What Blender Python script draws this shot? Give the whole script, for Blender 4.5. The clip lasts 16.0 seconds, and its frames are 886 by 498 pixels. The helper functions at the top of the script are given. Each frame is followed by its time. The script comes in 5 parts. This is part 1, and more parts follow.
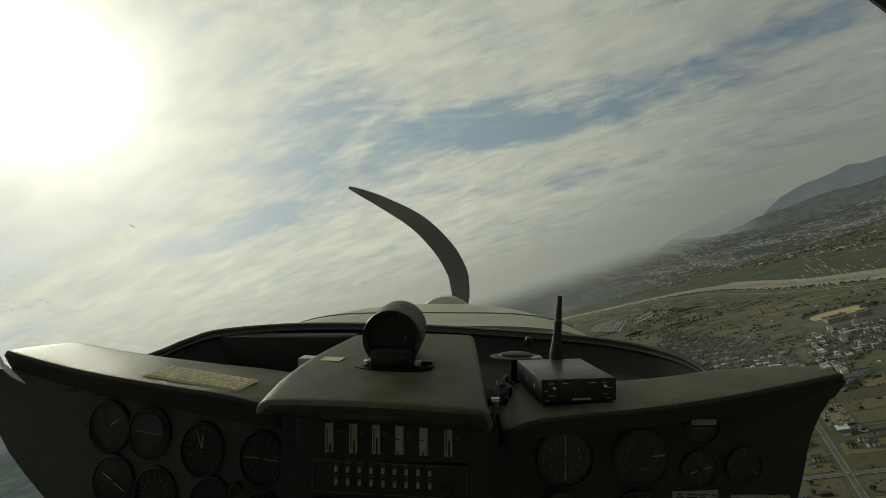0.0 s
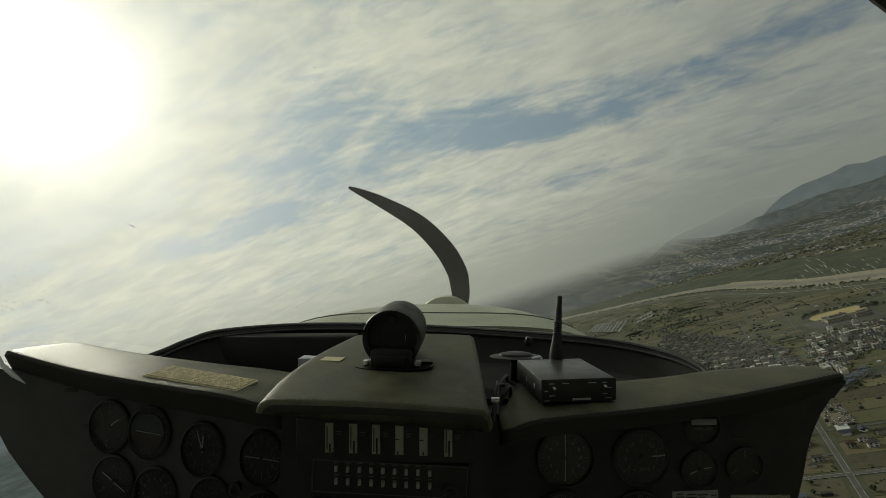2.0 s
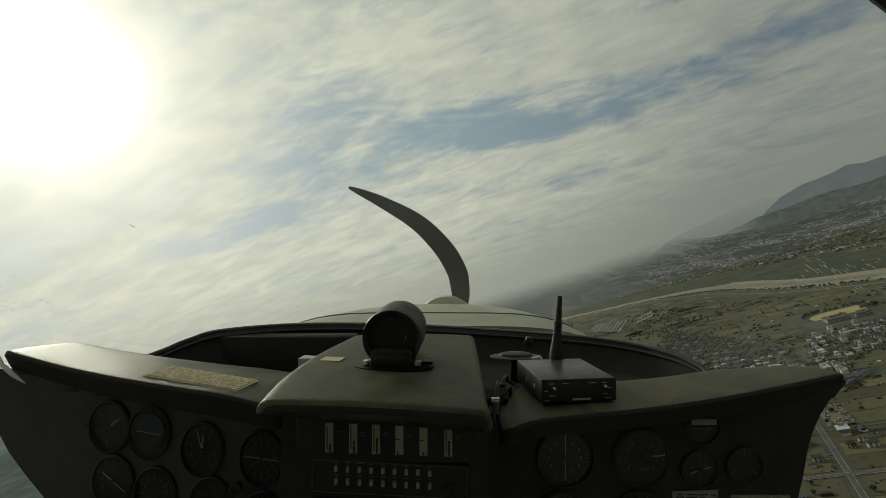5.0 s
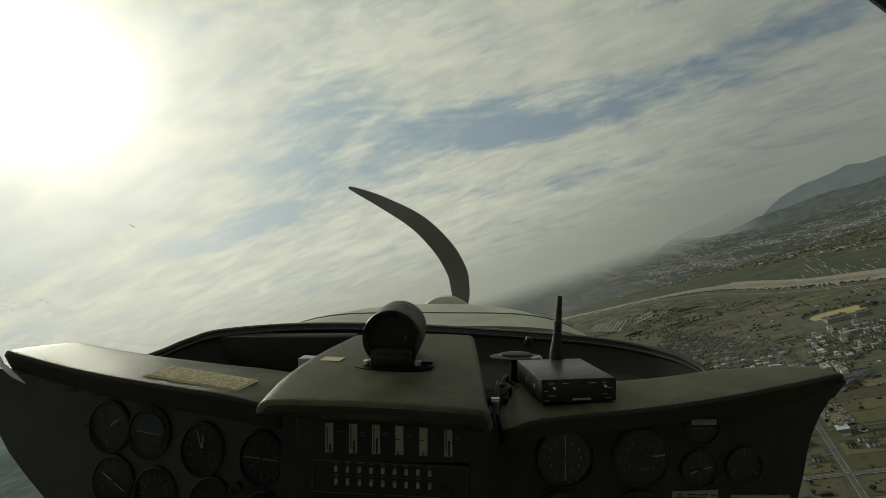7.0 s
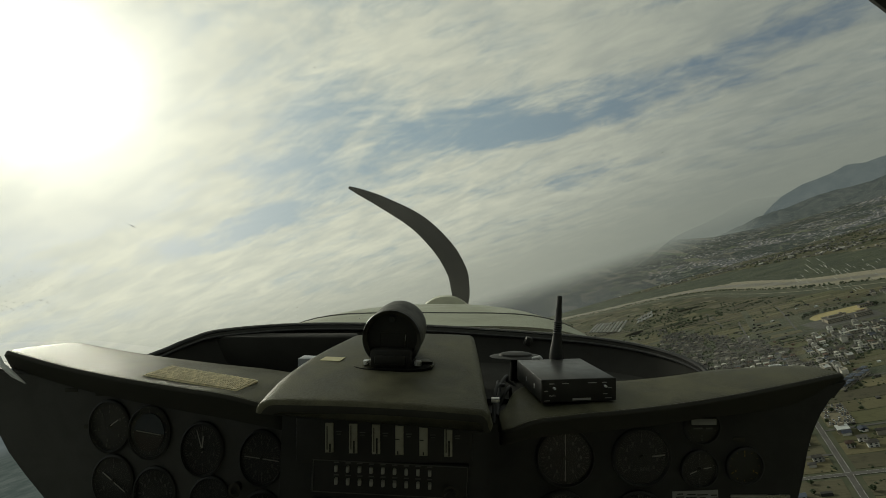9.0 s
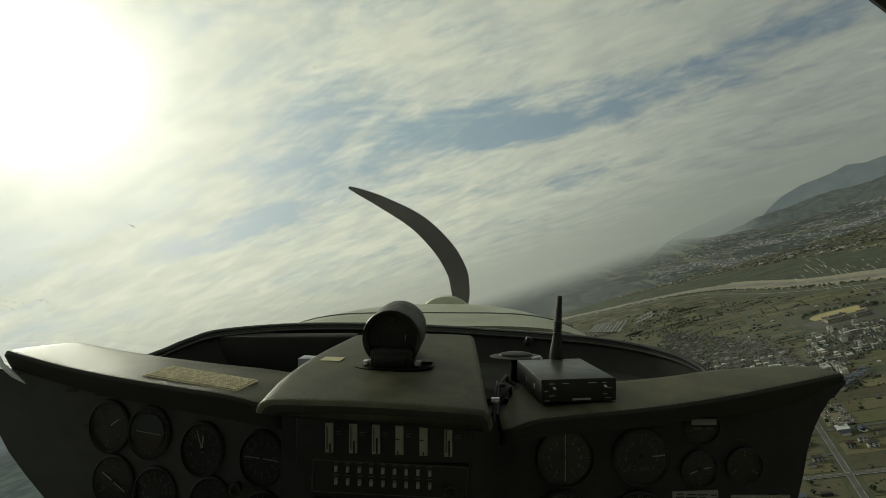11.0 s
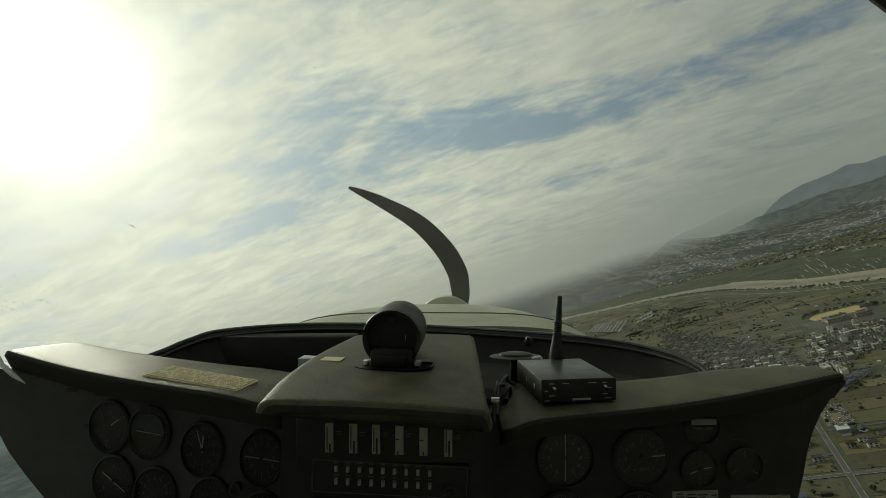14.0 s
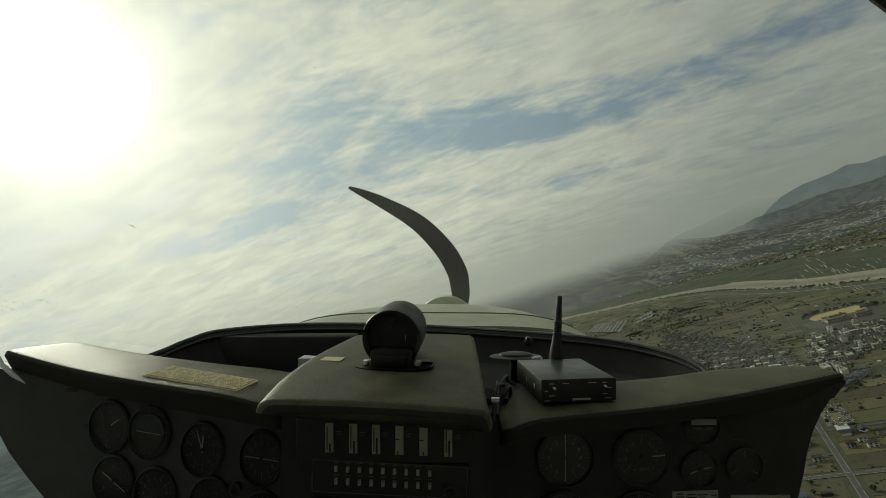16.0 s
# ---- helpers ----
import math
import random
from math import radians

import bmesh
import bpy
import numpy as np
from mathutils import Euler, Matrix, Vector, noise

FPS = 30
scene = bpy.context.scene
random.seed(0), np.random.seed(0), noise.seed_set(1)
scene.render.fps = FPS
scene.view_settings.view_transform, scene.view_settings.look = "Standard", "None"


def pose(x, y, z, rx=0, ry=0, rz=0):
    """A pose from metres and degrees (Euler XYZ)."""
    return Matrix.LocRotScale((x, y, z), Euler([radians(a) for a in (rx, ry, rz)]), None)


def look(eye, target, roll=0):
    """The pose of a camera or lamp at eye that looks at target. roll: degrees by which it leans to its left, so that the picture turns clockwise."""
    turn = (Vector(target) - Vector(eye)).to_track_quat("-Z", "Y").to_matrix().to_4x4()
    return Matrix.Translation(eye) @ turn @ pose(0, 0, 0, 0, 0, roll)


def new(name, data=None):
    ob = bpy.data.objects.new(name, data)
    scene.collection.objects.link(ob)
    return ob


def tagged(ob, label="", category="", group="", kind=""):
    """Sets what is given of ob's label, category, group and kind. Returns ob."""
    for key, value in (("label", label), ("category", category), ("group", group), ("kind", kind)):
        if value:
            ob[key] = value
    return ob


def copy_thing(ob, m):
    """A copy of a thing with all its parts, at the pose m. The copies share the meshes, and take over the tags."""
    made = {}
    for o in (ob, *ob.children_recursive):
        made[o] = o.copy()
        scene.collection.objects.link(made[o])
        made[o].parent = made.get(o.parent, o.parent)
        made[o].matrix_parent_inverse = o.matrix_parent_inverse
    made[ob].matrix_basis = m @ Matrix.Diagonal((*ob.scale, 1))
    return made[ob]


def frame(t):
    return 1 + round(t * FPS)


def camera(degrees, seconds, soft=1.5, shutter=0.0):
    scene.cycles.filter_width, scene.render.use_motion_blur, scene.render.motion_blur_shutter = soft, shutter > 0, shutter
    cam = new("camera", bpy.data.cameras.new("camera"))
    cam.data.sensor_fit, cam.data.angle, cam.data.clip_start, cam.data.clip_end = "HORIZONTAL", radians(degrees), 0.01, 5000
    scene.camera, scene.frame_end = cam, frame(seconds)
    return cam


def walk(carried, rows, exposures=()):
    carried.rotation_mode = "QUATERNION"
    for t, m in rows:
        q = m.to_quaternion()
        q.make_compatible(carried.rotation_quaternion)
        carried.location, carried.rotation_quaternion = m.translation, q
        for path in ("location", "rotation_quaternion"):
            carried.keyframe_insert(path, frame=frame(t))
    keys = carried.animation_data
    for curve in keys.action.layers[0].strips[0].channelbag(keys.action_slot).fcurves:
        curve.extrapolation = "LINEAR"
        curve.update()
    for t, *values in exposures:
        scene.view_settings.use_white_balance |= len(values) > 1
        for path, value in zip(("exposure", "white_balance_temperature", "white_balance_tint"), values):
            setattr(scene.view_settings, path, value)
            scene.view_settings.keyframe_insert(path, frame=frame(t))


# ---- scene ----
HEIGHT = 230.0
# the aircraft banks to the right with its nose a little up; x right, y ahead, z up from the lens
CRAFT = pose(0, 0, HEIGHT, 6.6, 17.1, 0)
EYE = CRAFT @ pose(0, 0, 0, 90, 0, 0)

cam = camera(82.0, 16.0, soft=0.8)
walk(cam, [(0.0, EYE), (4.7, EYE), (6.8, EYE), (9.7, EYE), (11.8, EYE), (16.0, EYE)],
     exposures=[(0.0, -0.03, 6500, 10), (4.7, 0.0, 6500, 10), (9.7, 0.0, 6500, 9), (11.8, 0.10, 6500, 6), (16.0, 0.10, 6500, 6)])

# ---- light ----
SUN_WAY = Vector((-0.472, 0.731, 0.493)).normalized()
SUN_UP = math.asin(SUN_WAY.z)
SUN_TURN = math.atan2(SUN_WAY.x, SUN_WAY.y)

sun_data = bpy.data.lights.new("sun", "SUN")
sun_data.energy, sun_data.angle, sun_data.color = 1.5, radians(10), (1.0, 0.99, 0.80)
sun = new("sun", sun_data)
sun.matrix_world = look(SUN_WAY * 900 + Vector((0, 0, HEIGHT)), (0, 0, HEIGHT))


class Nodes:
    """A short hand for node trees."""

    def __init__(self, tree):
        self.tree = tree

    def add(self, kind, *links):
        node = self.tree.nodes.new(kind)
        self.plug(node, links)
        return node

    def plug(self, node, links):
        for name, value in links:
            if isinstance(value, bpy.types.NodeSocket):
                self.tree.links.new(value, node.inputs[name])
            else:
                node.inputs[name].default_value = value

    def math(self, op, a, b=0.0, c=0.0):
        node = self.tree.nodes.new("ShaderNodeMath")
        node.operation = op
        self.plug(node, ((0, a), (1, b), (2, c)))
        return node.outputs[0]

    def vec(self, op, a, b=(0, 0, 0)):
        node = self.tree.nodes.new("ShaderNodeVectorMath")
        node.operation = op
        self.plug(node, ((0, a), (1, b)))
        return node

    def ramp(self, value, lo, hi, a=0.0, b=1.0):
        node = self.tree.nodes.new("ShaderNodeMapRange")
        node.interpolation_type = "SMOOTHSTEP"
        self.plug(node, (("Value", value), ("From Min", lo), ("From Max", hi), ("To Min", a), ("To Max", b)))
        return node.outputs[0]

    def mix(self, factor, a, b):
        node = self.tree.nodes.new("ShaderNodeMix")
        node.data_type = "RGBA"
        for i, value in ((0, factor), (6, a), (7, b)):
            if isinstance(value, bpy.types.NodeSocket):
                self.tree.links.new(value, node.inputs[i])
            else:
                node.inputs[i].default_value = (*value, 1) if i else value
        return node.outputs[2]

    def noise(self, where, scale, detail=4.0, rough=0.55, warp=0.0):
        return self.add("ShaderNodeTexNoise", ("Vector", where), ("Scale", scale), ("Detail", detail), ("Roughness", rough),
                        ("Distortion", warp)).outputs["Fac"]


DRIFT = 0.34
OPENINGS = ((0.62, 2.47, 0.70, 0.17, 6, 0.155), (1.25, 2.38, 0.50, 0.24, -20, 0.10), (1.85, 2.18, 0.55, 0.20, -4, 0.10), (0.0, 1.98, 0.50, 0.28, 20, 0.10), (-0.48, 2.20, 0.34, 0.20, 34, 0.11), (0.45, 2.16, 0.5, 0.16, -8, 0.09),
            (-0.85, 2.62, 0.50, 0.16, 2, 0.24), (-1.21, 1.96, 0.28, 0.14, 10, 0.22), (-0.35, 2.95, 0.35, 0.10, 4, 0.08), (1.40, 3.62, 0.40, 0.09, 18, 0.10))


def build_sky():
    world = bpy.data.worlds.new("sky")
    scene.world = world
    world.use_nodes = True
    world.node_tree.nodes.clear()
    n = Nodes(world.node_tree)
    way = n.vec("NORMALIZE", n.add("ShaderNodeTexCoord").outputs["Generated"]).outputs[0]
    air = n.add("ShaderNodeTexSky")
    air.sky_type, air.sun_disc, air.sun_elevation, air.sun_rotation = "NISHITA", False, SUN_UP, SUN_TURN
    air.altitude, air.dust_density = HEIGHT, 2.5
    clear = air.outputs[0]
    axis = n.add("ShaderNodeSeparateXYZ", (0, way))
    up = axis.outputs[2]
    # cirrus on a high level sheet, drawn out along the wind
    reach = n.math("MAXIMUM", n.math("ADD", up, 0.10), 0.03)
    sheet = n.add("ShaderNodeCombineXYZ", (0, n.math("DIVIDE", axis.outputs[0], reach)), (1, n.math("DIVIDE", axis.outputs[1], reach))).outputs[0]
    deep_reach = n.math("MAXIMUM", n.math("ADD", up, 0.20), 0.10)
    high = n.add("ShaderNodeCombineXYZ", (0, n.math("DIVIDE", axis.outputs[0], deep_reach)), (1, n.math("DIVIDE", axis.outputs[1], deep_reach))).outputs[0]
    turned = n.add("ShaderNodeMapping", (0, high), ("Location", (2.3, 4.1, 0)), ("Rotation", (0, 0, radians(-6)))).outputs[0]
    drawn = n.add("ShaderNodeMapping", (0, turned), ("Scale", (0.62, 1.15, 1))).outputs[0]
    veil = n.noise(drawn, 2.3, 8, 0.58, 0.9)
    fibres = n.add("ShaderNodeMapping", (0, high), ("Location", (0.4, 1.1, 0)), ("Rotation", (0, 0, radians(14)))).outputs[0]
    tufts = n.add("ShaderNodeMapping", (0, fibres), ("Scale", (0.72, 1.2, 1))).outputs[0]
    wisp = n.noise(tufts, 4.8, 9, 0.64, 0.5)
    broad = n.noise(high, 1.0, 3, 0.5)
    amount = n.math("ADD", n.math("MULTIPLY", veil, 0.46), n.math("ADD", n.math("MULTIPLY", wisp, 0.36), n.math("MULTIPLY", broad, 0.18)))
    fleck = n.noise(n.add("ShaderNodeMapping", (0, fibres), ("Scale", (0.6, 1.25, 1))).outputs[0], 15.0, 7, 0.66, 0.8)
    amount = n.math("ADD", amount, n.math("MULTIPLY", n.math("SUBTRACT", fleck, 0.5), 0.135))
    # openings in the cirrus: (middle x, y, length, width, lean, depth) on the sheet
    place = n.add("ShaderNodeSeparateXYZ", (0, n.vec("ADD", sheet, n.vec("MULTIPLY", n.add("ShaderNodeTexNoise", ("Vector", tufts), ("Scale", 2.6), ("Detail", 7.0), ("Roughness", 0.68)).outputs["Color"], (2 * DRIFT, 2 * DRIFT, 0)).outputs[0]).outputs[0]))
    opening = 0.0
    for x, y, long, wide, lean, deep in OPENINGS:
        dx, dy = n.math("SUBTRACT", place.outputs[0], x + DRIFT), n.math("SUBTRACT", place.outputs[1], y + DRIFT)
        c, d = math.cos(radians(lean)), math.sin(radians(lean))
        along = n.math("DIVIDE", n.math("ADD", n.math("MULTIPLY", dx, c), n.math("MULTIPLY", dy, d)), long)
        across = n.math("DIVIDE", n.math("SUBTRACT", n.math("MULTIPLY", dy, c), n.math("MULTIPLY", dx, d)), wide)
        far = n.math("ADD", n.math("MULTIPLY", along, along), n.math("MULTIPLY", across, across))
        opening = n.math("ADD", opening, n.math("MULTIPLY", n.math("EXPONENT", n.math("MULTIPLY", far, -1.0)), deep))
    amount = n.math("SUBTRACT", amount, opening)
    cover = n.ramp(amount, 0.315, 0.515)
    low = n.ramp(up, 0.02, 0.14, 1.0, 0.0)
    cover = n.math("MAXIMUM", cover, low)
    near_sun = n.vec("DOT_PRODUCT", way, tuple(SUN_WAY)).outputs["Value"]
    side = n.ramp(near_sun, 0.30, 1.02)
    cover = n.math("MAXIMUM", cover, n.ramp(near_sun, 0.955, 0.992))
    glow = n.math("POWER", n.math("MAXIMUM", near_sun, 0.0), 22.0)
    core = n.math("POWER", n.math("MAXIMUM", near_sun, 0.0), 150.0)
    cloud = n.mix(side, (2.75, 2.98, 2.66), (6.3, 6.4, 5.3))
    puff = n.ramp(n.math("ADD", n.math("MULTIPLY", n.noise(tufts, 5.5, 8, 0.62, 0.4), 0.8), n.math("MULTIPLY", fleck, 0.2)), 0.32, 0.70)
    cloud = n.mix(puff, n.vec("MULTIPLY", cloud, (0.83, 0.85, 0.87)).outputs[0], n.vec("MULTIPLY", cloud, (1.11, 1.10, 1.06)).outputs[0])
    blue = n.mix(side, (1.05, 1.42, 1.72), (2.4, 3.35, 3.6))
    open_sky = n.mix(0.12, blue, clear)
    whole = n.mix(cover, open_sky, cloud)
    haze = n.mix(n.ramp(near_sun, 0.32, 1.05), (2.12, 2.32, 1.98), (3.7, 3.85, 3.2))
    whole = n.mix(n.ramp(up, 0.0, 0.17, 0.9, 0.0), whole, haze)
    aureole = n.vec("SCALE", (1.0, 0.99, 0.86))
    n.tree.links.new(n.math("ADD", n.math("MULTIPLY", glow, 3.0), n.math("MULTIPLY", core, 11.0)), aureole.inputs["Scale"])
    whole = n.vec("ADD", whole, aureole.outputs[0]).outputs[0]
    lit = n.add("ShaderNodeBackground", ("Color", whole), ("Strength", 0.1))
    n.add("ShaderNodeOutputWorld", ("Surface", lit.outputs[0]))


build_sky()


# ---- materials ----
def paint(name, colour, rough=0.6, metal=0.0, vary=0.25, fine=200.0, coarse=9.0, bump=0.15, depth=0.001, tint=None, pieces=0.0, gloss=0.5):
    """A surface with fine grain, broad wear and relief; fine and coarse are grains to the metre."""
    m = bpy.data.materials.new(name)
    m.use_nodes = True
    m.node_tree.nodes.clear()
    n = Nodes(m.node_tree)
    where = n.add("ShaderNodeTexCoord").outputs["Object"]
    grain, wear = n.noise(where, fine, 3), n.noise(where, coarse, 5, 0.6, 0.4)
    other = tint or tuple(c * 0.55 for c in colour)
    share = n.math("MULTIPLY", n.math("ADD", n.math("MULTIPLY", n.ramp(wear, 0.35, 0.7), 0.65), n.math("MULTIPLY", grain, 0.35)), vary * 1.6)
    shade = n.mix(share, colour, other)
    if pieces:
        chance = n.add("ShaderNodeObjectInfo").outputs["Random"]
        shade = n.add("ShaderNodeHueSaturation", ("Color", shade), ("Value", n.ramp(chance, 0, 1, 1 - pieces, 1 + pieces))).outputs[0]
    body = n.add("ShaderNodeBsdfPrincipled", ("Base Color", shade), ("Metallic", metal), ("Specular IOR Level", gloss),
                 ("Roughness", n.ramp(wear, 0.2, 0.8, max(rough - 0.08, 0.02), min(rough + 0.08, 1))))
    if bump:
        relief = n.add("ShaderNodeBump", ("Strength", bump), ("Distance", depth), ("Height", grain))
        n.tree.links.new(relief.outputs[0], body.inputs["Normal"])
    n.add("ShaderNodeOutputMaterial", ("Surface", body.outputs[0]))
    return m


VINYL = paint("worn_olive_vinyl", (0.057, 0.055, 0.037), 0.42, vary=0.85, fine=420, coarse=15, bump=0.7, depth=0.0014, tint=(0.118, 0.113, 0.074), gloss=0.048)
# same vinyl as the shelf tops, painted darker for the shade below the nose
LIP_SHADE = paint("shaded_edge_vinyl", (0.036, 0.035, 0.029), 0.6, vary=0.5, fine=520, coarse=14, bump=0.4, depth=0.0008, tint=(0.052, 0.050, 0.040), gloss=0.1)
PIPING = paint("glossy_vinyl_welt", (0.050, 0.047, 0.034), 0.36, vary=0.6, fine=520, coarse=30, bump=0.4, depth=0.0006, tint=(0.11, 0.103, 0.075), gloss=0.4)
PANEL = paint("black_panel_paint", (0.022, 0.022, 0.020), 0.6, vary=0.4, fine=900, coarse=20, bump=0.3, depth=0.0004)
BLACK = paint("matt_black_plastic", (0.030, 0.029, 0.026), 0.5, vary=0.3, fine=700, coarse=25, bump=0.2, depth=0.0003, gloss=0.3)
# panel paint made lighter, for the glare over the pilot's side
PANEL_GLARE = paint("glare_lifted_panel_paint", (0.066, 0.065, 0.058), 0.6, vary=0.4, fine=900, coarse=12, bump=0.3, depth=0.0004)
# near black; gives the compass recess its painted shade
DARK = paint("unlit_black", (0.008, 0.008, 0.007), 0.9, vary=0.3, fine=500, coarse=20, bump=0.3, depth=0.0006, gloss=0.1)
DECK = paint("black_deck_felt", (0.046, 0.045, 0.041), 0.9, vary=0.4, fine=500, coarse=8, bump=0.4, depth=0.001, gloss=0.12)
WORN = paint("worn_black_casting", (0.050, 0.046, 0.034), 0.6, vary=0.6, fine=700, coarse=40, bump=0.4, depth=0.0005, tint=(0.024, 0.023, 0.019), gloss=0.3)
DIAL = paint("dial_black", (0.018, 0.018, 0.017), 0.5, vary=0.2, fine=600, coarse=40, bump=0)
NEEDLE = paint("needle_white_paint", (0.30, 0.30, 0.26), 0.6, vary=0.15, bump=0)
MARK = paint("dial_white_paint", (0.095, 0.095, 0.084), 0.6, vary=0.15, bump=0)
AMBER = paint("dial_amber_paint", (0.20, 0.13, 0.03), 0.6, vary=0.15, bump=0)
PALE = paint("yellowed_gauge_scale", (0.36, 0.35, 0.27), 0.6, vary=0.5, fine=300, coarse=60, bump=0)
HORIZON_BLUE = paint("horizon_blue", (0.022, 0.030, 0.042), 0.6, vary=0.15, bump=0)
HORIZON_BROWN = paint("horizon_brown", (0.022, 0.014, 0.010), 0.6, vary=0.15, bump=0)
CAPTION = paint("white_caption_print", (0.36, 0.36, 0.34), 0.5, vary=0.1, bump=0)
STEEL = paint("scratched_steel", (0.55, 0.55, 0.53), 0.3, metal=1.0, vary=0.2, fine=900, coarse=40, bump=0.1, depth=0.0003)
FADED = paint("faded_print_card", (0.30, 0.30, 0.28), 0.75, vary=0.3, fine=500, coarse=30, bump=0.1, depth=0.0003)
PAPER = paint("white_paper", (0.72, 0.73, 0.74), 0.75, vary=0.1, fine=500, coarse=30, bump=0.1, depth=0.0003)
# white card; the grey-blue of its shading is in the colour
CARTON = paint("shade_toned_card", (0.36, 0.38, 0.42), 0.75, vary=0.15, fine=500, coarse=30, bump=0.1, depth=0.0003)
GAP_WHITE = paint("sky_gap_white", (0.86, 0.87, 0.85), 0.4, vary=0.1, fine=500, coarse=30, bump=0.1, depth=0.0003)
STICKER = paint("yellowed_sticker", (0.55, 0.50, 0.27), 0.6, vary=0.25, fine=400, coarse=60, bump=0)
HOOKS = paint("tan_hook_tape", (0.66, 0.58, 0.37), 0.85, vary=0.45, fine=900, coarse=70, bump=0.5, depth=0.001, pieces=0.2)
CASE = paint("black_anodised_case", (0.046, 0.047, 0.046), 0.38, metal=0.3, vary=0.2, fine=1200, coarse=20, bump=0.15, depth=0.0002)
RUBBER = paint("black_rubber", (0.02, 0.02, 0.02), 0.55, vary=0.25, fine=600, coarse=30, bump=0.2, depth=0.0004)
COWL = paint("chalky_cream_aircraft_paint", (0.330, 0.344, 0.246), 0.55, vary=0.8, fine=120, coarse=4.5, bump=0.05, depth=0.0006, tint=(0.24, 0.25, 0.17))
CREAM = paint("cream_spinner_paint", (0.56, 0.56, 0.42), 0.5, vary=0.4, fine=120, coarse=6, bump=0.05, depth=0.0006)
BLADE = paint("dark_grey_blade", (0.021, 0.020, 0.017), 0.55, vary=0.3, fine=200, coarse=12, bump=0.1, depth=0.0004)
# unseen lining, kept pale to bounce light onto the panel
LINING = paint("pale_bounce_lining", (0.34, 0.34, 0.30), 0.9, vary=0.3, fine=300, coarse=6, bump=0.2, depth=0.001)


def cover_glass():
    m = bpy.data.materials.new("instrument_glass")
    m.use_nodes = True
    m.node_tree.nodes.clear()
    n = Nodes(m.node_tree)
    smear = n.ramp(n.noise(n.add("ShaderNodeTexCoord").outputs["Object"], 60.0, 4, 0.6), 0.3, 0.7, 0.010, 0.028)
    both = n.add("ShaderNodeMixShader", (0, smear), (1, n.add("ShaderNodeBsdfTransparent").outputs[0]), (2, n.add("ShaderNodeBsdfGlossy", ("Roughness", 0.12)).outputs[0]))
    n.add("ShaderNodeOutputMaterial", ("Surface", both.outputs[0]))
    return m


COVER = cover_glass()


# ---- building helpers ----
def thing(name, label, category, m=None, group=""):
    ob = new(name)
    ob.empty_display_size = 0.1
    ob.matrix_world = m or CRAFT
    return tagged(ob, label, category, group)


def part(name, bm, material, parent, label="", smooth=True, m=None):
    data = bpy.data.meshes.new(name)
    bmesh.ops.recalc_face_normals(bm, faces=bm.faces)
    if smooth:
        for f in bm.faces:
            f.smooth = True
        for e in bm.edges:
            if len(e.link_faces) == 2 and e.calc_face_angle(0) > 0.6:
                e.smooth = False
    bm.to_mesh(data)
    bm.free()
    data.materials.append(material)
    ob = new(name, data)
    ob.parent = parent
    if m:
        ob.matrix_basis = m
    return tagged(ob, label)


def box(size, at=(0, 0, 0), bevel=0.0, turn=(0, 0, 0), bm=None, segments=2):
    out = bm or bmesh.new()
    made = bmesh.ops.create_cube(out, size=1, matrix=pose(*at, *turn) @ Matrix.Diagonal((*size, 1)))
    if bevel:
        edges = list({e for v in made["verts"] for e in v.link_edges})
        bmesh.ops.bevel(out, geom=edges, offset=bevel, segments=segments, affect="EDGES", profile=0.5)
    return out


def rod(r1, r2, length, m, sides=20, bm=None):
    """A round bar or cone, from the pose's origin along its z."""
    out = bm or bmesh.new()
    bmesh.ops.create_cone(out, cap_ends=True, segments=sides, radius1=r1, radius2=r2, depth=length, matrix=m @ Matrix.Translation((0, 0, length / 2)))
    return out


def loft(rings, closed=True, caps=True):
    """A skin over rings of equal length."""
    bm = bmesh.new()
    rows = [[bm.verts.new(p) for p in ring] for ring in rings]
    count = len(rings[0])
    for a, b in zip(rows, rows[1:]):
        for i in range(count if closed else count - 1):
            j = (i + 1) % count
            bm.faces.new((a[i], a[j], b[j], b[i]))
    if caps and closed:
        bm.faces.new(rows[0])
        bm.faces.new(rows[-1])
    return bm


def tube(points, radius, sides=8):
    """A bar bent along points."""
    rings = []
    pts = [Vector(p) for p in points]
    for i, p in enumerate(pts):
        way = (pts[min(i + 1, len(pts) - 1)] - pts[max(i - 1, 0)]).normalized()
        side = way.cross(Vector((0.13, 0.2, 1))).normalized()
        over = side.cross(way)
        r = radius(i / (len(pts) - 1)) if callable(radius) else radius
        rings.append([p + (side * math.cos(a) + over * math.sin(a)) * r for a in (2 * math.pi * k / sides for k in range(sides))])
    return loft(rings)


def smooth_row(rows, steps=6):
    """Rows of numbers, made denser with a smooth curve through them."""
    rows = np.array(rows, float)
    out = []
    for i in range(len(rows) - 1):
        p0, p1, p2, p3 = rows[max(i - 1, 0)], rows[i], rows[i + 1], rows[min(i + 2, len(rows) - 1)]
        for k in range(steps):
            t = k / steps
            out.append(0.5 * (2 * p1 + (p2 - p0) * t + (2 * p0 - 5 * p1 + 4 * p2 - p3) * t * t + (3 * p1 - p0 - 3 * p2 + p3) * t ** 3))
    return out + [rows[-1]]


def ring_band(r_out, r_in, deep, sides=40):
    """A flat-faced ring round y, its face towards -y, with a chamfered inside."""
    rings = []
    for k in range(sides):
        a = 2 * math.pi * k / sides
        c, s = math.cos(a), math.sin(a)
        rings.append([Vector((c * r, y, s * r)) for r, y in ((r_out, 0), (r_out, -deep), (r_out - 0.003, -deep - 0.002), (r_in + 0.003, -deep - 0.001), (r_in, -deep * 0.4), (r_in, 0))])
    return loft(rings + rings[:1], caps=False)


